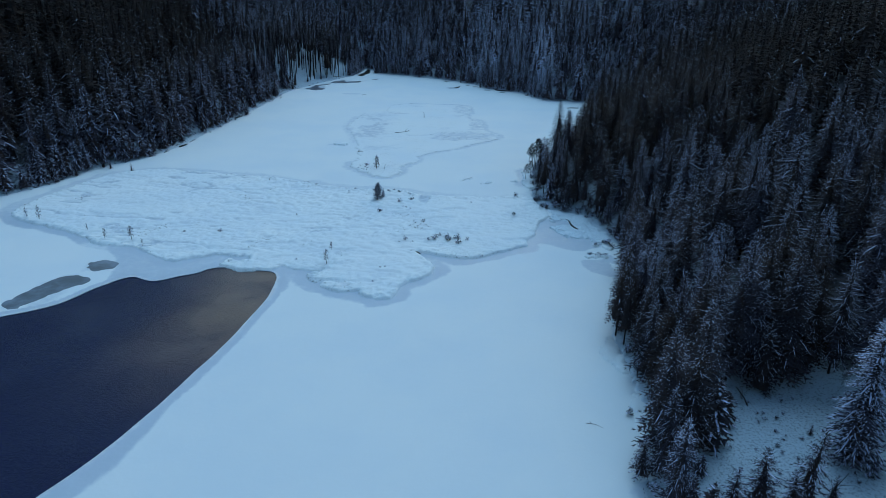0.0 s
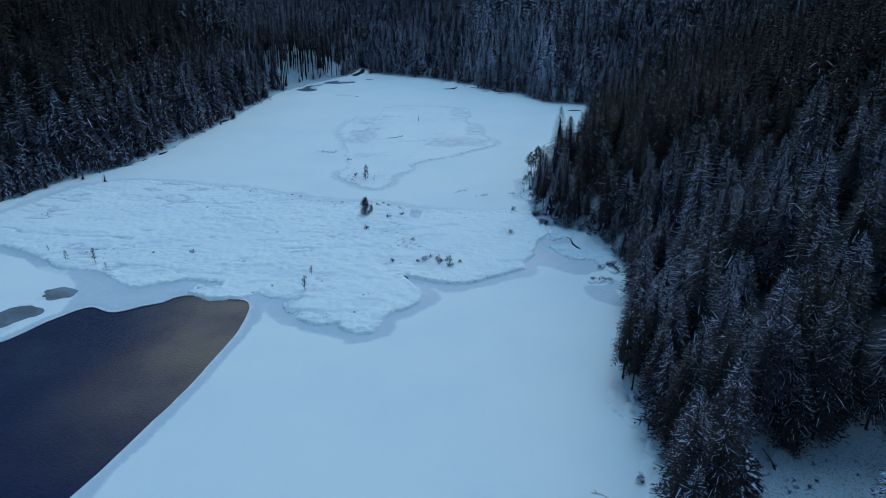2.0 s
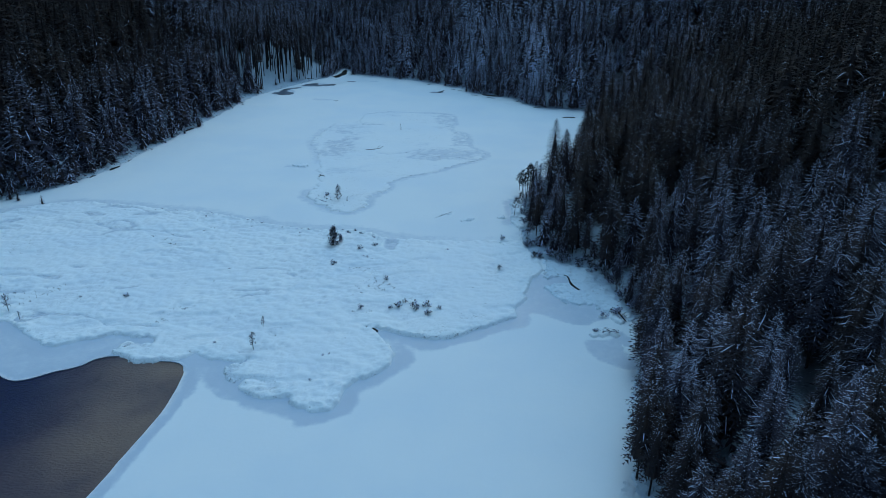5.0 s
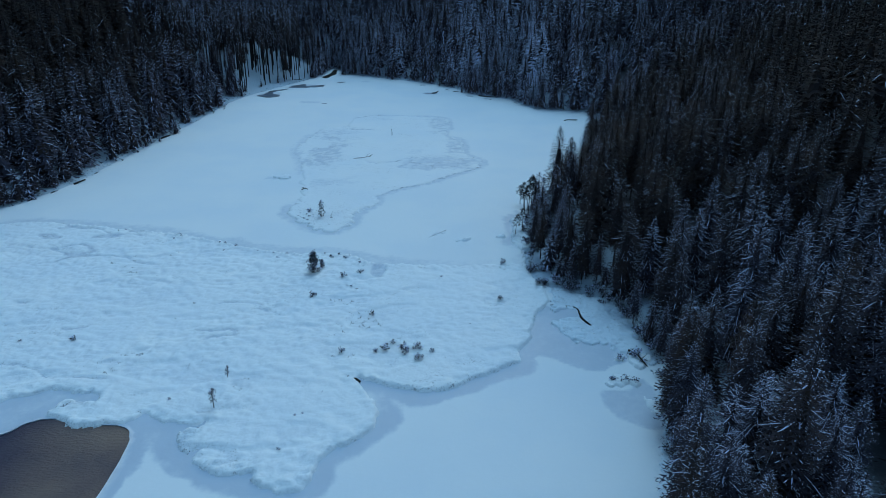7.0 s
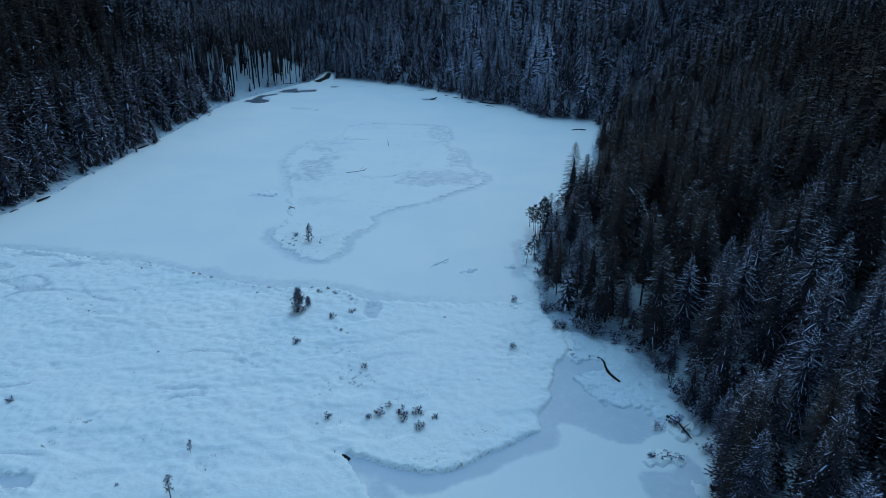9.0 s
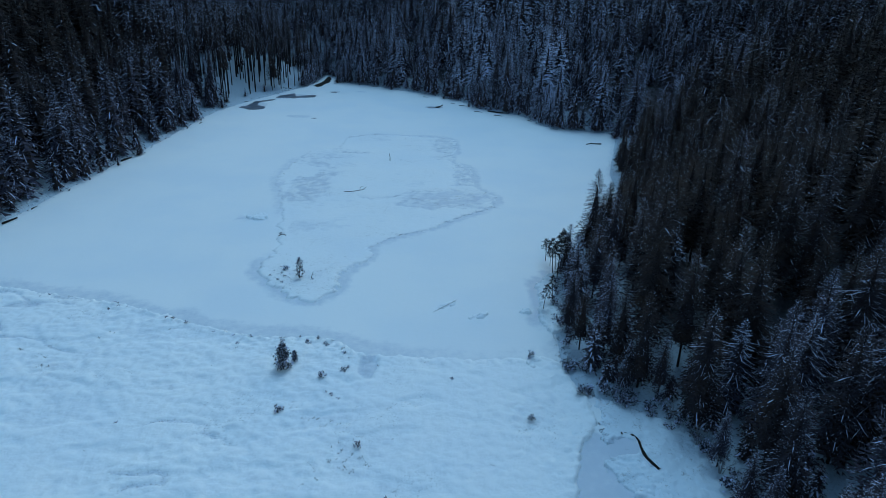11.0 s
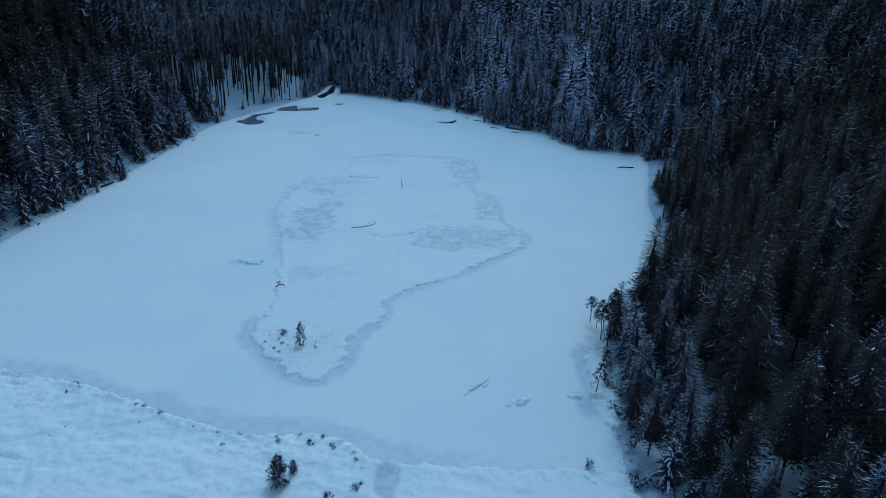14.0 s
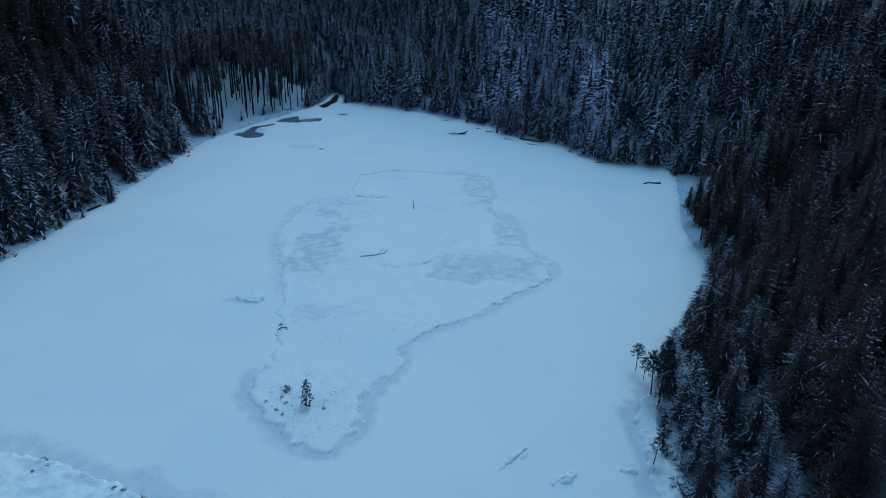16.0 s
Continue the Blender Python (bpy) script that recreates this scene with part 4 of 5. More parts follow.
forest("spruce_forest_west", wx[ok], wy[ok], wp[ok], WEST, lambda x, y: hill_load(x, y) - 0.25 + 0.50 * np.exp(sdf(LAKE, x, y) / 18.0), "dense dark spruce forest with snowy boughs on a slope")
ok = (wd >= 50) & (wd < 92) & (wx < 0)
# little snow, thinned further to darken this slope as lens falloff would
forest("upper_forest_west", wx[ok], wy[ok], wp[ok], BIG_FAR, lambda x, y: hill_load(x, y) - 0.46, "dark spruce forest on the upper slope")

nx_, ny_, np_ = scatter(-190, 150, 270, 490, 6.2, 37)
nd = -sdf(LAKE, nx_, ny_)
stand = (nx_ < -52) & (nx_ > -108) & (ny_ > 311) & (ny_ < 376) & (nd < 34)
region = (nd > 3.8) & ~((nx_ < -66) & (ny_ < 330)) & ~((nx_ > 45) & (ny_ < 347)) & ~stand
ok = region & (nd < 50)
forest("spruce_forest_north", nx_[ok], ny_[ok], np_[ok], BIG, lambda x, y: hill_load(x, y) + 0.33 - 0.06 * sstep(0, 20, x), "snowy spruce forest closing the far end of the lake")
ok = region & (nd >= 50) & (nd < 86)
forest("upper_forest_north", nx_[ok], ny_[ok], np_[ok], BIG_FAR, lambda x, y: hill_load(x, y) + 0.37 - 0.12 * sstep(0, 20, x), "snowy spruce forest on the far slope")
tx, ty, tp = scatter(-108, -52, 311, 376, 3.3, 51)
td = -sdf(LAKE, tx, ty)
tall = (td > 1.5) & (td < 36) & (tp < np.where(td < 14, 0.55, 0.85))
front = tall & (td < 16)
for x, y, p in zip(tx[front], ty[front], tp[front]):
    plant(TALL_KINDS[int(p * 997) % 4], x, y, 360 * ((p * 13.7) % 1), 0.8 + 0.35 * ((p * 31.7) % 1), "tall bare-stemmed conifer on a snowy bank", "conifer_tree", "bare-stemmed stand")
plant(NEAR_KINDS[4], -61.5, 341.0, 40, 1.05, "slender snowy spruce in front of bare trunks")
plant(NEAR_KINDS[2], -71.5, 311.0, 80, 0.36, "small snowy spruce in front of bare trunks")
tall = tall & ~front
forest("bare_trunk_stand", tx[tall], ty[tall], (tp[tall] * 7.3) % 1, TALL, -0.06, "stand of tall bare-stemmed conifers above a snowy bank")
q = edge_trees(61, 1450)
q = q[(q[:, 1] > 120) & (q[:, 0] < 60) & ~((q[:, 0] > 15) & (q[:, 1] < 270)) & ~((q[:, 0] < -52) & (q[:, 0] > -90) & (q[:, 1] > 297))]
LOW = [far_kind(h, r, b, 60, 2) for h, r, b in ((6.5, 2.7, 0.2), (9, 3.0, 0.2), (4.5, 2.0, 0.1), (11, 3.4, 0.3))]
forest("forest_edge", q[:, 0], q[:, 1], np.random.RandomState(8).rand(len(q)), LOW, lambda x, y: 0.12 + 0.14 * (y > 285), "low snowy spruces along the foot of the forest")

# ---- small trees and bushes on the bogs ----
def small_kind(height, radius, count, base, droop, mat, thick, load):
    v, f, q = bough_set(rng, height, radius, count, base, 4, 0.035, droop)
    crown = mesh_from("crown", v, f, [mat], {"snow": q, "load": np.full(len(v), load)}, smooth=False)
    tv, tf = stem(height, thick)
    return height, crown, mesh_from("trunk", tv, tf, [BARK])


def tuft(V, F, S, c, size, snow):
    """A brush of needles round a shoot."""
    for _ in range(9):
        d = np.array((rng.gauss(0, 1), rng.gauss(0, 1), rng.gauss(0.35, 0.7)))
        d = d / (np.linalg.norm(d) + 1e-6) * size * rng.uniform(0.6, 1.1)
        e = np.cross(d, (rng.random(), rng.random(), 1.3))
        e = e / (np.linalg.norm(e) + 1e-6) * size * 0.22
        n = len(V)
        V += [c - e, c + e, c + d + e * 0.3]
        S += [snow, snow, snow * 0.6]
        F.append((n, n + 1, n + 2))


def pine_kind(height, radius, base, limbs, tufts, size, thick, load, rise=0.3, bushy=False):
    """An open pine: bare limbs that carry brushes of needles towards their ends. A bushy one has many stems from one root."""
    V, F, S, LV, LF = [], [], [], [], []
    for i in range(limbs):
        u = (i + rng.random()) / limbs
        az = i * 2.4 + rng.uniform(-0.5, 0.5)
        if bushy:
            a = np.array((0.0, 0.0, 0.0))
            r, z = radius * rng.uniform(0.2, 1.0), height * rng.uniform(0.35, 1.0)
            b = np.array((math.cos(az) * r, math.sin(az) * r, z * math.sqrt(max(0.15, 1 - 0.6 * (r / radius) ** 2))))
        else:
            z = base + (height - base) * u
            r = radius * (1 - 0.8 * u ** 1.5) * rng.uniform(0.5, 1.1)
            a = np.array((0.0, 0.0, z))
            b = a + np.array((math.cos(az) * r, math.sin(az) * r, r * (rise + rng.uniform(-0.15, 0.2))))
        side = np.cross(b - a, (0.2, 0.1, 1.0))
        side = side / (np.linalg.norm(side) + 1e-6) * 0.018
        up = np.array((0, 0, 0.02))
        n = len(LV)
        LV += [a - side, a + side, a + up, b]
        LF += [(n, n + 1, n + 3), (n + 1, n + 2, n + 3), (n + 2, n, n + 3)]
        for k in range(tufts):
            w = 1 - 0.6 * (k / tufts) * rng.uniform(0.6, 1.0)
            c = a + (b - a) * w + np.array([rng.gauss(0, size * 0.6) for _ in range(3)])
            c[2] = max(c[2], 0.08)
            tuft(V, F, S, c, size, rng.choice((0.1, 0.5, 0.9, 1.1)))
    if not bushy:
        for k in range(4):
            tuft(V, F, S, np.array((0, 0, height * (0.94 + 0.02 * k))), size * 0.8, 0.4)
    crown = mesh_from("crown", V, F, [PINE], {"snow": S, "load": np.full(len(V), load)}, smooth=False)
    tv, tf = stem(height * (0.3 if bushy else 1.0), thick)
    return height, crown, mesh_from("trunk", tv, tf, [BARK]), mesh_from("limbs", LV, LF, [BARK], smooth=False)


BOG_SPRUCE = [pine_kind(3.9, 1.25, 0.2, 60, 7, 0.27, 0.09, 0.16, 0.25)]
BOG_PINE = [pine_kind(3.7, 1.05, 0.5, 34, 6, 0.19, 0.08, 0.06, 0.1)]
THIN_PINE = [pine_kind(2.8, 0.6, 0.7, 16, 4, 0.17, 0.05, 0.1, 0.3), pine_kind(2.6, 0.7, 0.4, 14, 4, 0.18, 0.05, 0.14, 0.4)]
DWARF = [pine_kind(1.15, 0.75, 0, n, 5, 0.19, 0.04, 0.2, 0.3, True) for n in (13, 17, 10, 15)]
SHRUB = [pine_kind(0.9, 0.75, 0, n, 4, 0.18, 0.03, 0.34, 0.3, True) for n in (9, 13, 16)]
SHORE_PINE = [pine_kind(9.0, 2.0, 4.8, 34, 10, 0.24, 0.11, -0.1, 0.1), pine_kind(9.0, 1.8, 4.2, 30, 10, 0.24, 0.10, -0.1, 0.1)]
SAPLING = [small_kind(5.0, 1.6, 110, 0.25, 14, NEEDLE, 0.08, 0.04), small_kind(4.6, 1.35, 90, 0.2, 18, NEEDLE, 0.07, 0.08)]
SNOWY_SPRUCE = spruce_kind(18.5, 4.3, 0.5, (0.34,), 16, 0.085, 0.95, 0.4, 0.25)


def bog_level(x, y):
    """The top of snow at a place, ice or bog or bank."""
    z = max(0.0, float(ground_height(np.array([x]), np.array([y]))[0]))
    if sdf(BOG, np.array([x]), np.array([y]))[0] > 0.3:
        z = max(z, 0.22)
    if sdf(MARSH, np.array([x]), np.array([y]))[0] > 0.3:
        z = max(z, 0.2)
    return z


def set_tree(name, kind, x, y, size, label, category="tree", group="", wide=1.0):
    height, crown, trunk, *more = rng.choice(kind)
    e = tagged(new(name), label, category, group)
    part("crown", crown, e)
    part("trunk", trunk, e)
    for me in more:
        tagged(part("limbs", me, e), kind="stuff")
    e.matrix_world = pose(x, y, bog_level(x, y), rng.uniform(-4, 4), rng.uniform(-4, 4), rng.uniform(0, 360)) @ Matrix.Diagonal((size * wide, size * wide, size, 1))


set_tree("bog_spruce", BOG_SPRUCE, -16.8, 144.7, 1.0, "small dense bog spruce standing on the snowy bog")
set_tree("bog_spruce", BOG_SPRUCE, -15.7, 146.6, 0.42, "young bog spruce beside a larger one")
set_tree("bog_pine", BOG_PINE, -19.9, 172.1, 1.02, "lone bog pine with open layered limbs on the far bog")
set_tree("bog_pine", THIN_PINE, -22.4, 106.4, 1.0, "thin bog pine at the edge of the bog")
set_tree("bog_pine", THIN_PINE, -22.6, 112.9, 0.6, "stunted bog pine on the snowy bog")
for x, y, h in ((-90.6, 128.9, 0.8), (-87.2, 127.6, 1.1), (-68.1, 116.8, 0.85), (-62.7, 116.7, 1.1), (-59.6, 114.2, 0.5), (-74.1, 121.9, 0.5)):
    set_tree("bog_pine", THIN_PINE, x, y, h, "dark little bog pine near the bog's edge", group="bog pines")
for x, y, h in ((-11.6, 143.0, 0.95), (-8.9, 144.4, 0.75), (-8.4, 145.1, 0.45), (-15.5, 135.6, 0.95), (-5.5, 129.7, 0.75), (-22.9, 175.2, 0.9), (-46.8, 121.9, 0.7), (-2.8, 119.7, 0.9), (-4.1, 119.2, 0.55),
                (-1.8, 121.4, 0.7), (-0.3, 119.8, 1.1), (0.1, 118.9, 0.8), (1.7, 119.9, 1.1), (1.9, 117.3, 0.9), (3.7, 119.1, 0.7), (-8.8, 119.1, 0.75), (5.1, 143.0, 0.4), (-17.6, 171.7, 0.4)):
    set_tree("dwarf_pine", DWARF, x, y, h, "dark dwarf pine poking out of the snow", "bush", "dwarf pines")
for x, y, h in ((-24.9, 172.8, 0.3), (-24.0, 171.9, 0.26), (-23.3, 171.2, 0.34), (-23.2, 173.7, 0.28), (-22.5, 172.6, 0.34), (-21.6, 172.1, 0.26), (-20.6, 167.9, 0.24), (-17.6, 167.7, 0.24), (-24.7, 174.7, 0.24), (-22.4, 170.3, 0.3), (-21.8, 173.4, 0.22)):
    set_tree("heath_tuft", DWARF, x, y, 1.35 * h, "tiny dark heath tuft poking out of the snow", "shrub", "heath tufts")
rs = np.random.RandomState(141)
k = rs.randint(0, len(BOG), 900)
q = BOG[k] + (np.roll(BOG, -1, 0)[k] - BOG[k]) * rs.rand(900, 1) + rs.normal(0, 1.1, (900, 2))
q = q[(q[:, 1] > 146) & (q[:, 0] < -8) & (q[:, 0] > -62) & (sdf(BOG, q[:, 0], q[:, 1]) > 0.3)]
for x, y in q[:34]:
    set_tree("heath_tuft", DWARF, x, y, rs.uniform(0.2, 0.5), "tiny dark heath tuft poking out of the snow", "shrub", "heath tufts")
for x, y, h in ((-9.8, 139.2, 0.5), (-10.5, 139.6, 0.35), (-8.8, 138.4, 0.4), (-12.4, 104.8, 0.4), (-11.6, 105.2, 0.35), (14.4, 135.0, 0.8), (-24.4, 150.8, 0.5), (-20.8, 170.2, 0.3), (-23.0, 170.6, 0.3),
                (-23.4, 173.3, 0.3), (-17.8, 168.0, 0.3), (-36.0, 118.0, 0.4), (-9.9, 109.5, 0.35), (-13.1, 98.9, 0.4), (9.2, 127.0, 0.35), (-28.3, 107.9, 0.4), (-40.5, 106.5, 0.4), (-33.4, 133.0, 0.4), (-54.0, 121.5, 0.45)):
    set_tree("low_shrub", SHRUB, x, y, h, "low dark heath shrub half buried in snow", "shrub", "heath shrubs")
for x, y, h in ((28.4, 112.6, 1.0), (29.6, 112.4, 1.1), (29.0, 113.3, 0.7), (31.3, 118.2, 1.2), (32.0, 116.8, 0.9), (16.0, 148.6, 1.3), (22.2, 141.0, 1.2), (24.4, 140.4, 1.0), (30.9, 135.6, 1.1), (33.3, 130.8, 1.1),
                (34.7, 125.8, 1.2), (21.4, 140.5, 1.3), (26.4, 138.4, 1.4), (30.4, 138.6, 1.4), (30.3, 133.9, 1.0), (31.7, 134.5, 1.4), (32.8, 129.8, 1.5), (33.4, 124.2, 1.6), (34.5, 120.2, 1.8), (29.4, 117.9, 1.1), (32.0, 118.8, 1.2), (33.7, 113.7, 1.2), (27.0, 112.7, 0.8), (22.4, 61.8, 1.0), (23.6, 60.2, 0.8), (45.2, 50.6, 1.0), (43.4, 55.6, 0.7), (46.4, 51.2, 0.9)):
    set_tree("shore_shrub", SHRUB, x, y, h, "snowy shrub on the marshy lake shore", "shrub", "shore shrubs")

rs = np.random.RandomState(77)
k = rs.randint(0, len(LAKE), 900)
q = LAKE[k] + (np.roll(LAKE, -1, 0)[k] - LAKE[k]) * rs.rand(900, 1) + rs.normal(0, 1.3, (900, 2))
dq = -sdf(LAKE, q[:, 0], q[:, 1])
q = q[(dq > 0.1) & (dq < 4.5) & (q[:, 0] > 12) & (q[:, 1] > 44) & (q[:, 1] < 200)]
for x, y in q[:110]:
    set_tree("shore_shrub", SHRUB, x, y, rng.uniform(0.7, 1.5), "snowy shrub on the marshy lake shore", "shrub", "shore shrubs")
# the clearing and its young trees
for x, y, h in ((24.6, 170.0, 1.3), (25.2, 175.4, 1.5), (26.2, 179.5, 1.6), (24.0, 165.0, 1.1), (23.4, 161.0, 1.3), (26.4, 171.5, 1.7), (25.4, 166.5, 1.6), (25.0, 162.0, 1.8), (31.3, 45.5, 1.45), (35.6, 45.7, 1.95), (39.2, 46.6, 0.7), (21.0, 50.9, 1.05), (28.2, 44.5, 1.3), (33.8, 44.2, 1.2), (42.5, 57.8, 0.3), (46.8, 52.0, 0.35)):
    set_tree("young_spruce", SAPLING, x, y, h, "young spruce at the edge of a snowy clearing", group="young spruces", wide=0.78 if h > 1.9 else 1.0)
plant(SNOWY_SPRUCE, 45.0, 53.6, 40, 1.0, "broad spruce with snow-laden boughs beside the clearing")
rs = np.random.RandomState(311)
for x, y in np.stack([rs.uniform(26, 53, 170), rs.uniform(40, 67, 170)], 1):
    if sdf(CLEARING, np.array([x]), np.array([y]))[0] > 0.8:
        set_tree("heath_tuft", SHRUB, x, y, rs.uniform(0.25, 0.6), "small snowy heath tuft in the clearing", "shrub", "clearing tufts")
# tall thin conifers whose boughs reach out over the ice
LEANER = spruce_kind(13.0, 2.7, 3.4, (-0.1,), 9, 0.035, 0.3, 0.6)
for k, (x, y, size) in enumerate(((25.0, 81.2, 0.95), (25.9, 83.6, 1.0), (25.6, 78.6, 0.8), (27.0, 86.2, 1.05))):
    plant(LEANER, x, y, 80 * k, size, "thin dark conifer with a bare lower trunk at the ice", "conifer_tree", "ice-edge conifers")
# slender pines at the tip of the shore
for x, y, h in ((23.5, 173.9, 0.9), (22.7, 181.7, 0.48), (23.0, 175.6, 0.76), (25.6, 177.7, 0.62), (21.4, 165.3, 0.5), (19.6, 162.7, 0.5), (24.4, 176.2, 0.85), (23.2, 179.6, 0.36), (23.9, 178.2, 0.5), (25.4, 70.0, 0.65)):
    set_tree("shore_pine", SHORE_PINE, x, y, h, "slender dark pine leaning out from the shore", group="shore pines", wide=1.3 if h < 0.65 else 1.0)
for x, y, h in ((-91.2, 168.9, 0.45), (-84.3, 166.3, 0.5), (-93.5, 170.0, 0.8), (-96.5, 161.5, 0.7), (-98.5, 155.5, 0.9), (-75.5, 244.0, 0.9), (-72.8, 309.0, 0.75), (-78.5, 229.0, 0.8), (14.0, 316.5, 0.6), (5.0, 331.0, 0.5), (-16.0, 347.0, 0.6), (-39.5, 359.5, 1.2), (-38.8, 366.0, 1.3), (-75.0, 316.0, 0.8), (-75.6, 245.5, 1.0), (-71.2, 304.0, 0.8), (-76.8, 234.5, 0.5), (-68.0, 322.5, 0.6), (-63.5, 333.0, 0.7), (57.2, 274.5, 0.9)):
    set_tree("young_spruce", SAPLING, x, y, h, "young snowy spruce at the foot of the forest", group="young spruces")


# ---- dead wood ----
def limb(points, r0, r1, sides=6):
    """A tapering stick along a bent line."""
    p = np.array(points, float)
    V, F = [], []
    for i, c in enumerate(p):
        t = p[min(i + 1, len(p) - 1)] - p[max(i - 1, 0)]
        t = t / np.linalg.norm(t)
        a = np.cross(t, (0.3, 0.2, 1.0))
        a = a / np.linalg.norm(a)
        b = np.cross(t, a)
        r = r0 + (r1 - r0) * i / (len(p) - 1)
        for j in range(sides):
            w = 2 * math.pi * j / sides
            V.append(c + r * (math.cos(w) * a + math.sin(w) * b))
    for i in range(len(p) - 1):
        for j in range(sides):
            u, v = i * sides + j, i * sides + (j + 1) % sides
            F.append((u, v, v + sides, u + sides))
    n = len(V)
    V += [p[0], p[-1]]
    tri = [(j, (j + 1) % sides, n, n) for j in range(sides)] + [(n - sides + (j + 1) % sides, n - sides + j, n + 1, n + 1) for j in range(sides)]
    bm = bmesh.new()
    bv = [bm.verts.new(c) for c in V]
    for f in F + tri:
        bm.faces.new([bv[i] for i in dict.fromkeys(f)])
    me = bpy.data.meshes.new("wood")
    bm.to_mesh(me)
    bm.free()
    return me


def dead_wood(name, points, r0, r1, label, twigs=(), mat=None, category="dead wood"):
    me = limb(points, r0, r1)
    me.materials.append(mat or DEADWOOD)
    ob = tagged(new(name, me), label, category)
    for tw in twigs:
        tm = limb(tw, r1 * 0.9 + 0.015, 0.012, 5)
        tm.materials.append(mat or DEADWOOD)
        part("twig", tm, ob)
    return ob


dead_wood("dead_stem", [(-9.6, 243.8, -0.2), (-9.55, 243.8, 1.0), (-9.7, 243.75, 2.1)], 0.09, 0.04, "bare dead stem standing in the far bog")
dead_wood("fallen_branch", [(-18.3, 217.6, 0.12), (-16.0, 217.9, 0.25), (-14.2, 218.6, 0.4), (-13.4, 219.6, 0.75)], 0.08, 0.035, "fallen branch lying on the far bog",
          [[(-15.0, 218.3, 0.35), (-14.6, 219.0, 0.9), (-14.0, 219.3, 1.1)], [(-14.2, 218.6, 0.4), (-13.6, 218.0, 0.7)]])
dead_wood("bent_branch", [(-27.4, 190.4, 0.05), (-26.9, 190.9, 0.3), (-26.2, 190.9, 0.32), (-25.9, 190.4, 0.05)], 0.09, 0.06, "bent branch arching out of the snow")
dead_wood("frozen_branch", [(2.6, 161.4, 0.05), (3.9, 162.7, 0.12), (5.0, 163.9, 0.16), (6.1, 165.2, 0.12)], 0.012, 0.03, "snow-dusted branch frozen into the lake",
          [[(3.9, 162.7, 0.1), (3.8, 162.95, 0.2)], [(5.4, 164.4, 0.12), (5.55, 164.3, 0.22)]])
dead_wood("dry_twig", [(-17.9, 171.5, 0.1), (-17.7, 171.6, 0.9), (-17.4, 171.7, 1.6)], 0.04, 0.012, "thin dry twig standing in the bog")
dead_wood("fallen_log", [(-58.4, 342.6, 0.5), (-57.4, 342.3, 0.45), (-55.2, 342.8, 0.4)], 0.25, 0.15, "dark log lying along the far bank", mat=PEAT)
dead_wood("fallen_log", [(2.0, 314.2, 0.1), (3.5, 314.3, 0.35), (4.6, 314.8, 0.9)], 0.3, 0.15, "dark stump-ended log in the ice", mat=PEAT)
dead_wood("fallen_log", [(46.8, 266.3, 0.05), (48.2, 267.0, 0.2), (49.6, 266.6, 0.22), (51.3, 266.9, 0.12)], 0.12, 0.2, "dark log lying on the ice at the shore", mat=PEAT)
dead_wood("fallen_log", [(-81.6, 193.5, 0.25), (-80.4, 196.5, 0.35)], 0.22, 0.15, "dark log at the foot of the forest", mat=PEAT)
dead_wood("fallen_log", [(-77.5, 238.0, 0.25), (-76.2, 241.5, 0.3)], 0.22, 0.15, "dark log at the foot of the forest", mat=PEAT)
for x, y, turn, long in ((-71.4, 282.0, 75, 1.6), (-73.2, 275.0, 95, 1.8), (-66.5, 316.0, 20, 2.4), (-64.0, 324.0, 40, 2.2), (12.0, 318.2, -20, 3.0), (17.0, 308.4, -35, 3.4), (23.6, 302.8, -30, 3.2), (8.4, 322.0, -40, 2.0), (-2.0, 333.0, -15, 2.2), (40.0, 284.5, -20, 2.4), (33.6, 295.5, -60, 2.2), (-80.6, 203.0, 80, 1.6), (-79.2, 215.0, 100, 1.2), (-83.4, 188.0, 70, 2.0), (-85.6, 182.0, 60, 1.4), (-77.0, 252.0, 95, 1.6), (-75.0, 262.0, 85, 1.1), (-98.5, 157.5, 60, 1.8), (-101.0, 151.0, 50, 1.4)):
    dx, dy = math.cos(radians(turn)) * long / 2, math.sin(radians(turn)) * long / 2
    dead_wood("fallen_log", [(x - dx, y - dy, 0.06), (x - 0.1 * dy, y + 0.1 * dx, 0.16), (x + dx, y + dy, 0.1)], 0.13, 0.05, "dark log at the foot of the forest", mat=PEAT)
dead_wood("fallen_log", [(20.5, 309.6, 0.2), (24.5, 306.5, 0.35), (27.5, 306.0, 0.3)], 0.25, 0.15, "dark log at the foot of the forest", mat=PEAT)
dead_wood("fallen_log", [(30.9, 119.6, 0.4), (31.7, 117.8, 0.7), (32.3, 115.4, 0.5)], 0.16, 0.07, "dark fallen stem over the marshy shore",
          [[(31.4, 118.4, 0.6), (30.7, 118.4, 1.1)], [(31.9, 117.0, 0.6), (32.6, 117.2, 1.2)]], PEAT)
dead_wood("leaning_stem", [(38.1, 45.7, 0.3), (38.6, 46.0, 2.6), (40.0, 46.4, 4.4)], 0.07, 0.02, "bare leaning sapling in the clearing",
          [[(38.6, 46.0, 2.6), (38.3, 46.3, 3.9)], [(39.1, 46.1, 3.2), (39.9, 45.6, 3.6)]])
dead_wood("leaning_stem", [(37.4, 63.2, 0.5), (37.0, 63.8, 1.4), (36.2, 64.6, 2.4)], 0.12, 0.04, "bent stem at the edge of the clearing")
dead_wood("frozen_twig", [(16.8, 59.9, 0.03), (17.8, 59.6, 0.1), (18.6, 59.0, 0.06)], 0.03, 0.015, "thin twig frozen into the snowy ice", [[(17.4, 59.7, 0.08), (17.2, 60.3, 0.1)]])
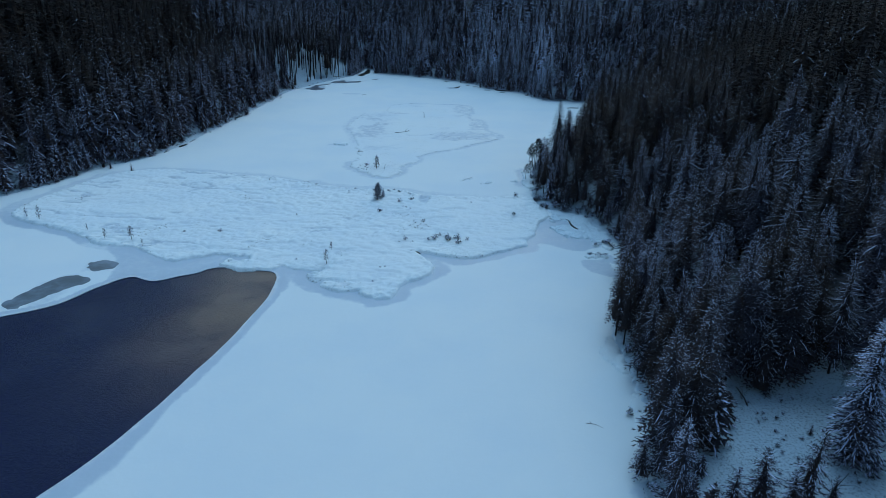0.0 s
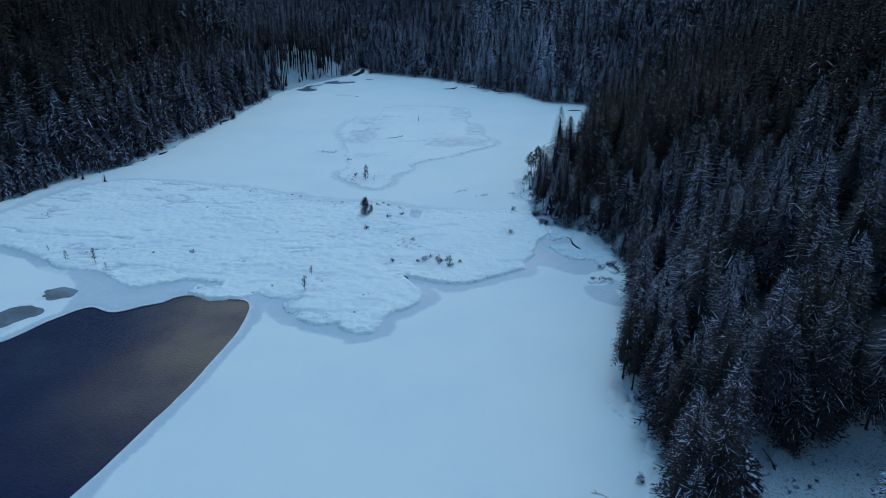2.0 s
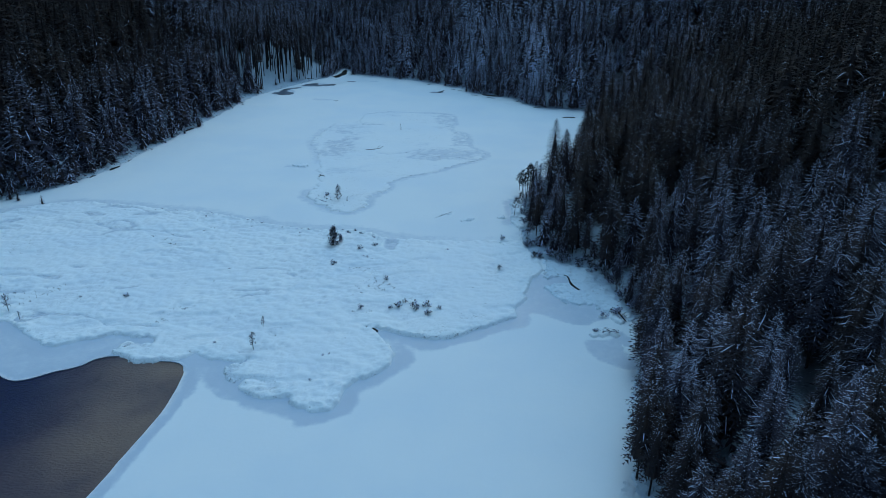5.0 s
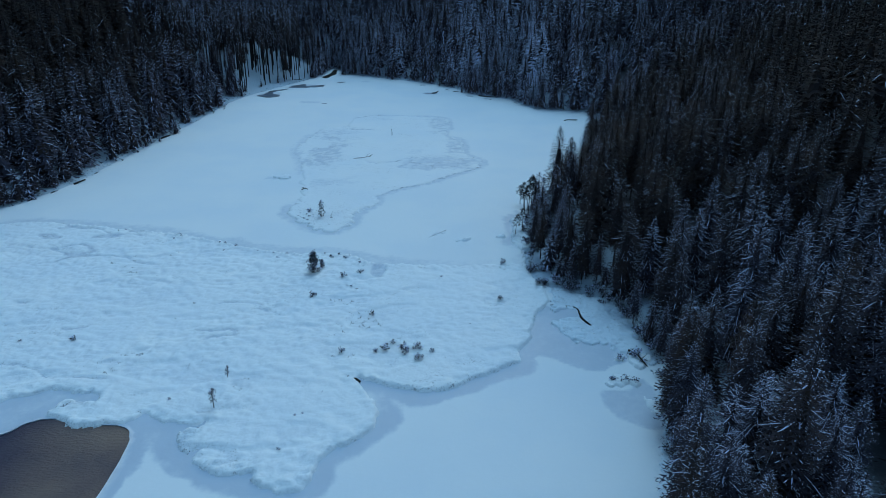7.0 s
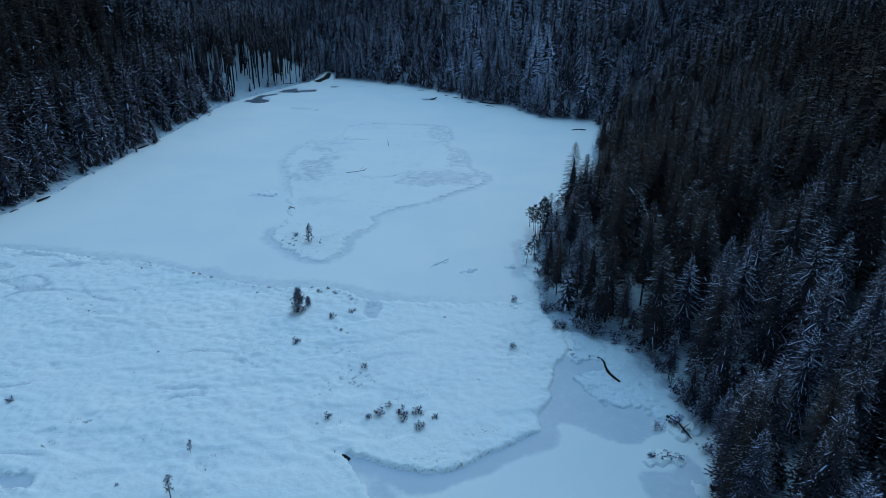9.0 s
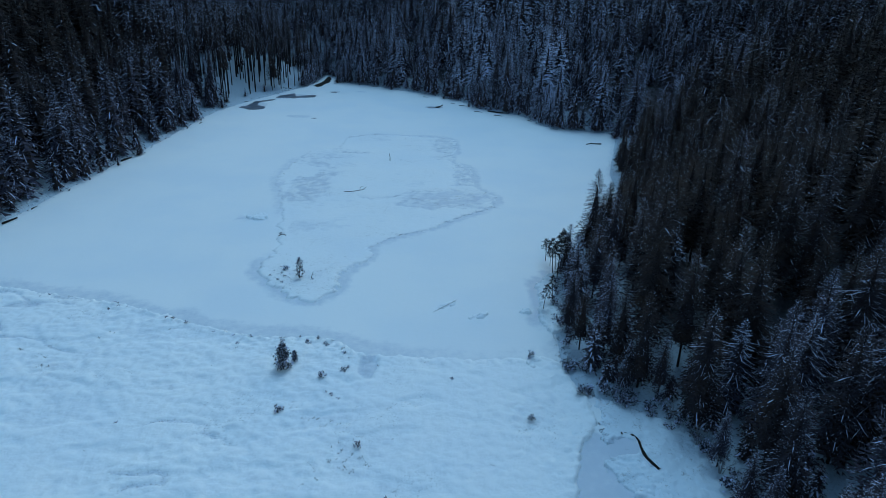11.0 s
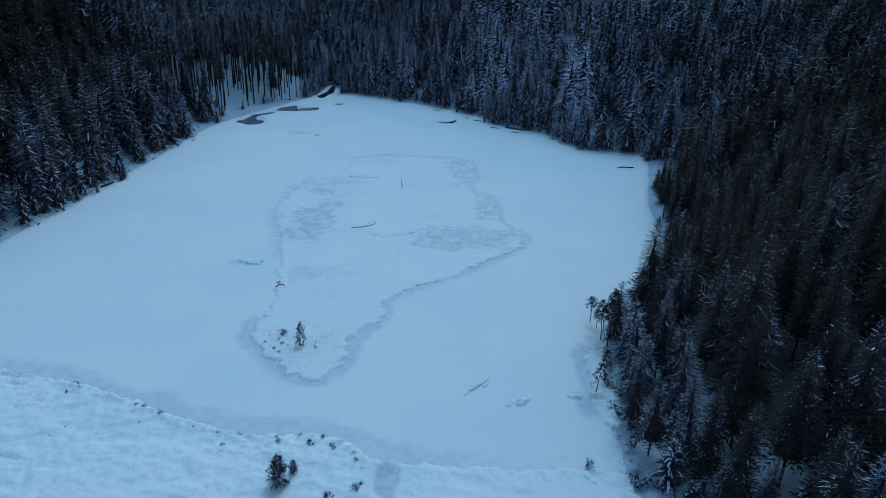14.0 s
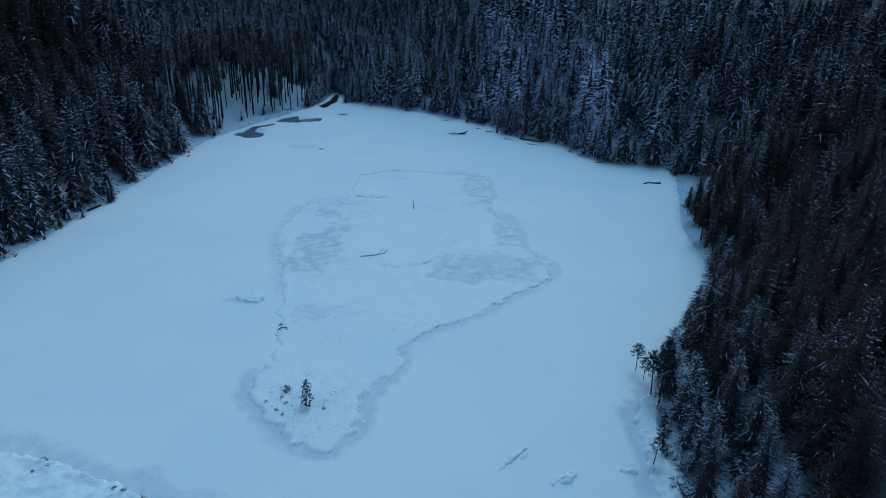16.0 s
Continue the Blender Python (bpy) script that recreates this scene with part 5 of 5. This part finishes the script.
rock_me = limb([(-6.6, 112.9, -0.1), (-6.1, 112.5, 0.22), (-5.5, 112.3, -0.1)], 0.3, 0.25, 8)
rock_me.materials.append(PEAT)
tagged(new("peat_block", rock_me), "black peat block in the gap at the bog's tip", "peat")


def bare_shrub(x, y, high, count, seed):
    """A leafless bush: thin frosted stems fanning out of one root."""
    rs = np.random.RandomState(seed)
    z = float(ground_height(np.array([x]), np.array([y]))[0])
    e = tagged(new("bare_shrub"), "leafless frosted shrub with thin arching stems", "shrub", "bare shrubs")
    for _ in range(count):
        a, lean, long = rs.uniform(0, 6.283), rs.uniform(0.15, 0.6), high * rs.uniform(0.6, 1.0)
        c, q = math.cos(a) * lean * long, math.sin(a) * lean * long
        pts = [(x + 0.05 * c, y + 0.05 * q, z - 0.1), (x + 0.35 * c, y + 0.35 * q, z + 0.5 * long), (x + c, y + q, z + 0.92 * long)]
        me = limb(pts, 0.05, 0.018, 5)
        me.materials.append(FROSTED)
        stem_ob = part("stem", me, e)
        for k in range(3):
            f = rs.uniform(0.35, 0.9)
            b0 = np.array(pts[1]) + (np.array(pts[2]) - pts[1]) * f
            tip = b0 + (rs.normal(0, 0.35), rs.normal(0, 0.35), rs.uniform(0.2, 0.6))
            tm = limb([b0, (b0 + tip) / 2 + rs.normal(0, 0.04, 3), tip], 0.022, 0.010, 4)
            tm.materials.append(FROSTED)
            part("twig", tm, stem_ob)


for k, (x, y, high) in enumerate(((32.6, 131.0, 3.2), (33.6, 126.6, 3.6), (31.2, 135.6, 2.8), (34.2, 123.4, 2.6), (20.6, 147.0, 1.6), (24.2, 163.4, 1.8), (37.2, 64.6, 2.4))):
    bare_shrub(x, y, high, 7, 200 + k)


def brook():
    """The narrow black brook that cuts the marsh."""
    p = ring([(24.6, 132.9), (25.8, 132.7), (26.25, 131.8), (26.2, 130.4), (26.4, 128.9), (27.2, 127.2)], 6)[:30]
    t = np.gradient(p, axis=0)
    t = t / np.linalg.norm(t, axis=1)[:, None]
    side = np.stack([-t[:, 1], t[:, 0]], 1) * (0.01 + 0.21 * fbm(np.arange(len(p)) * 0.3, np.zeros(len(p)), 2, 7))[:, None]
    n = len(p)
    v = np.concatenate([np.column_stack([p + side, np.full(n, 0.17)]), np.column_stack([p - side, np.full(n, 0.17)]), np.column_stack([p + side, np.full(n, -0.1)]), np.column_stack([p - side, np.full(n, -0.1)])])
    j = np.arange(n - 1)
    f = np.concatenate([np.stack([j, j + 1, n + j + 1, n + j], 1), np.stack([j, 2 * n + j, 2 * n + j + 1, j + 1], 1), np.stack([n + j, n + j + 1, 3 * n + j + 1, 3 * n + j], 1)])
    tagged(new("brook", mesh_from("brook", v, f, [PEAT])), "narrow black brook cutting through the snowy marsh", "brook", kind="structure")


brook()


# ---- dead grass and heath twigs along the edges ----
def grass():
    rs = np.random.RandomState(5)
    spots = []
    for line, count, inward in ((BOG, 240, 0.5), (ISLE, 60, 0.4), (MARSH, 60, 0.6)):
        k = rs.randint(0, len(line), count)
        q = line[k] + (np.roll(line, -1, 0)[k] - line[k]) * rs.rand(count, 1)
        q = q + rs.normal(0, 0.55, (count, 2))
        dense = fbm(q[:, 0] / 7, q[:, 1] / 7, 2, 111) > 0.47
        spots.append(q[dense & (sdf(line, q[:, 0], q[:, 1]) > 0.25)])
    q = np.stack([rs.uniform(-95, 22, 6000), rs.uniform(95, 166, 6000)], 1)
    q = q[(sdf(BOG, q[:, 0], q[:, 1]) > 0.8) & (fbm(q[:, 0] / 6, q[:, 1] / 5, 3, 113) > 0.69)]
    spots.append(q)
    q = np.stack([rs.uniform(-27, -13, 160), rs.uniform(165, 182, 160)], 1)
    spots.append(q[sdf(ISLE, q[:, 0], q[:, 1]) > 0.4])
    k = rs.randint(0, len(LAKE), 2400)
    q = LAKE[k] + (np.roll(LAKE, -1, 0)[k] - LAKE[k]) * rs.rand(2400, 1) + rs.normal(0, 0.9, (2400, 2))
    q = q[(q[:, 1] > 40) & (q[:, 0] > -110) & (sdf(LAKE, q[:, 0], q[:, 1]) < 0.7)]
    spots.append(q)
    q = np.concatenate(spots)
    z = np.maximum(ground_height(q[:, 0], q[:, 1]), 0.0)
    z = np.where(sdf(BOG, q[:, 0], q[:, 1]) > 0.2, np.maximum(z, 0.2), z)
    V, F = [], []
    blades = 6
    for b in range(blades):
        a, long = rs.rand(len(q)) * 6.283, rs.uniform(0.08, 0.30, len(q))
        w = 0.028
        ox, oy = rs.normal(0, 0.14, len(q)), rs.normal(0, 0.14, len(q))
        base = np.stack([q[:, 0] + ox, q[:, 1] + oy, z - 0.05], 1)
        side = np.stack([-np.sin(a) * w, np.cos(a) * w, np.zeros(len(q))], 1)
        tip = base + np.stack([np.cos(a) * long * 0.5, np.sin(a) * long * 0.5, long + 0.05], 1)
        n0 = len(V) * len(q)
        V += [base - side, base + side, tip]
        i = np.arange(len(q))
        F.append(np.stack([n0 + i, n0 + len(q) + i, n0 + 2 * len(q) + i], 1))
    me = mesh_from("dead_grass", np.concatenate(V), np.concatenate(F), [GRASS], smooth=False)
    tagged(new("dead_grass", me), "tufts of dead grass and heath sticking out of the snow", "grass", kind="stuff")


grass()
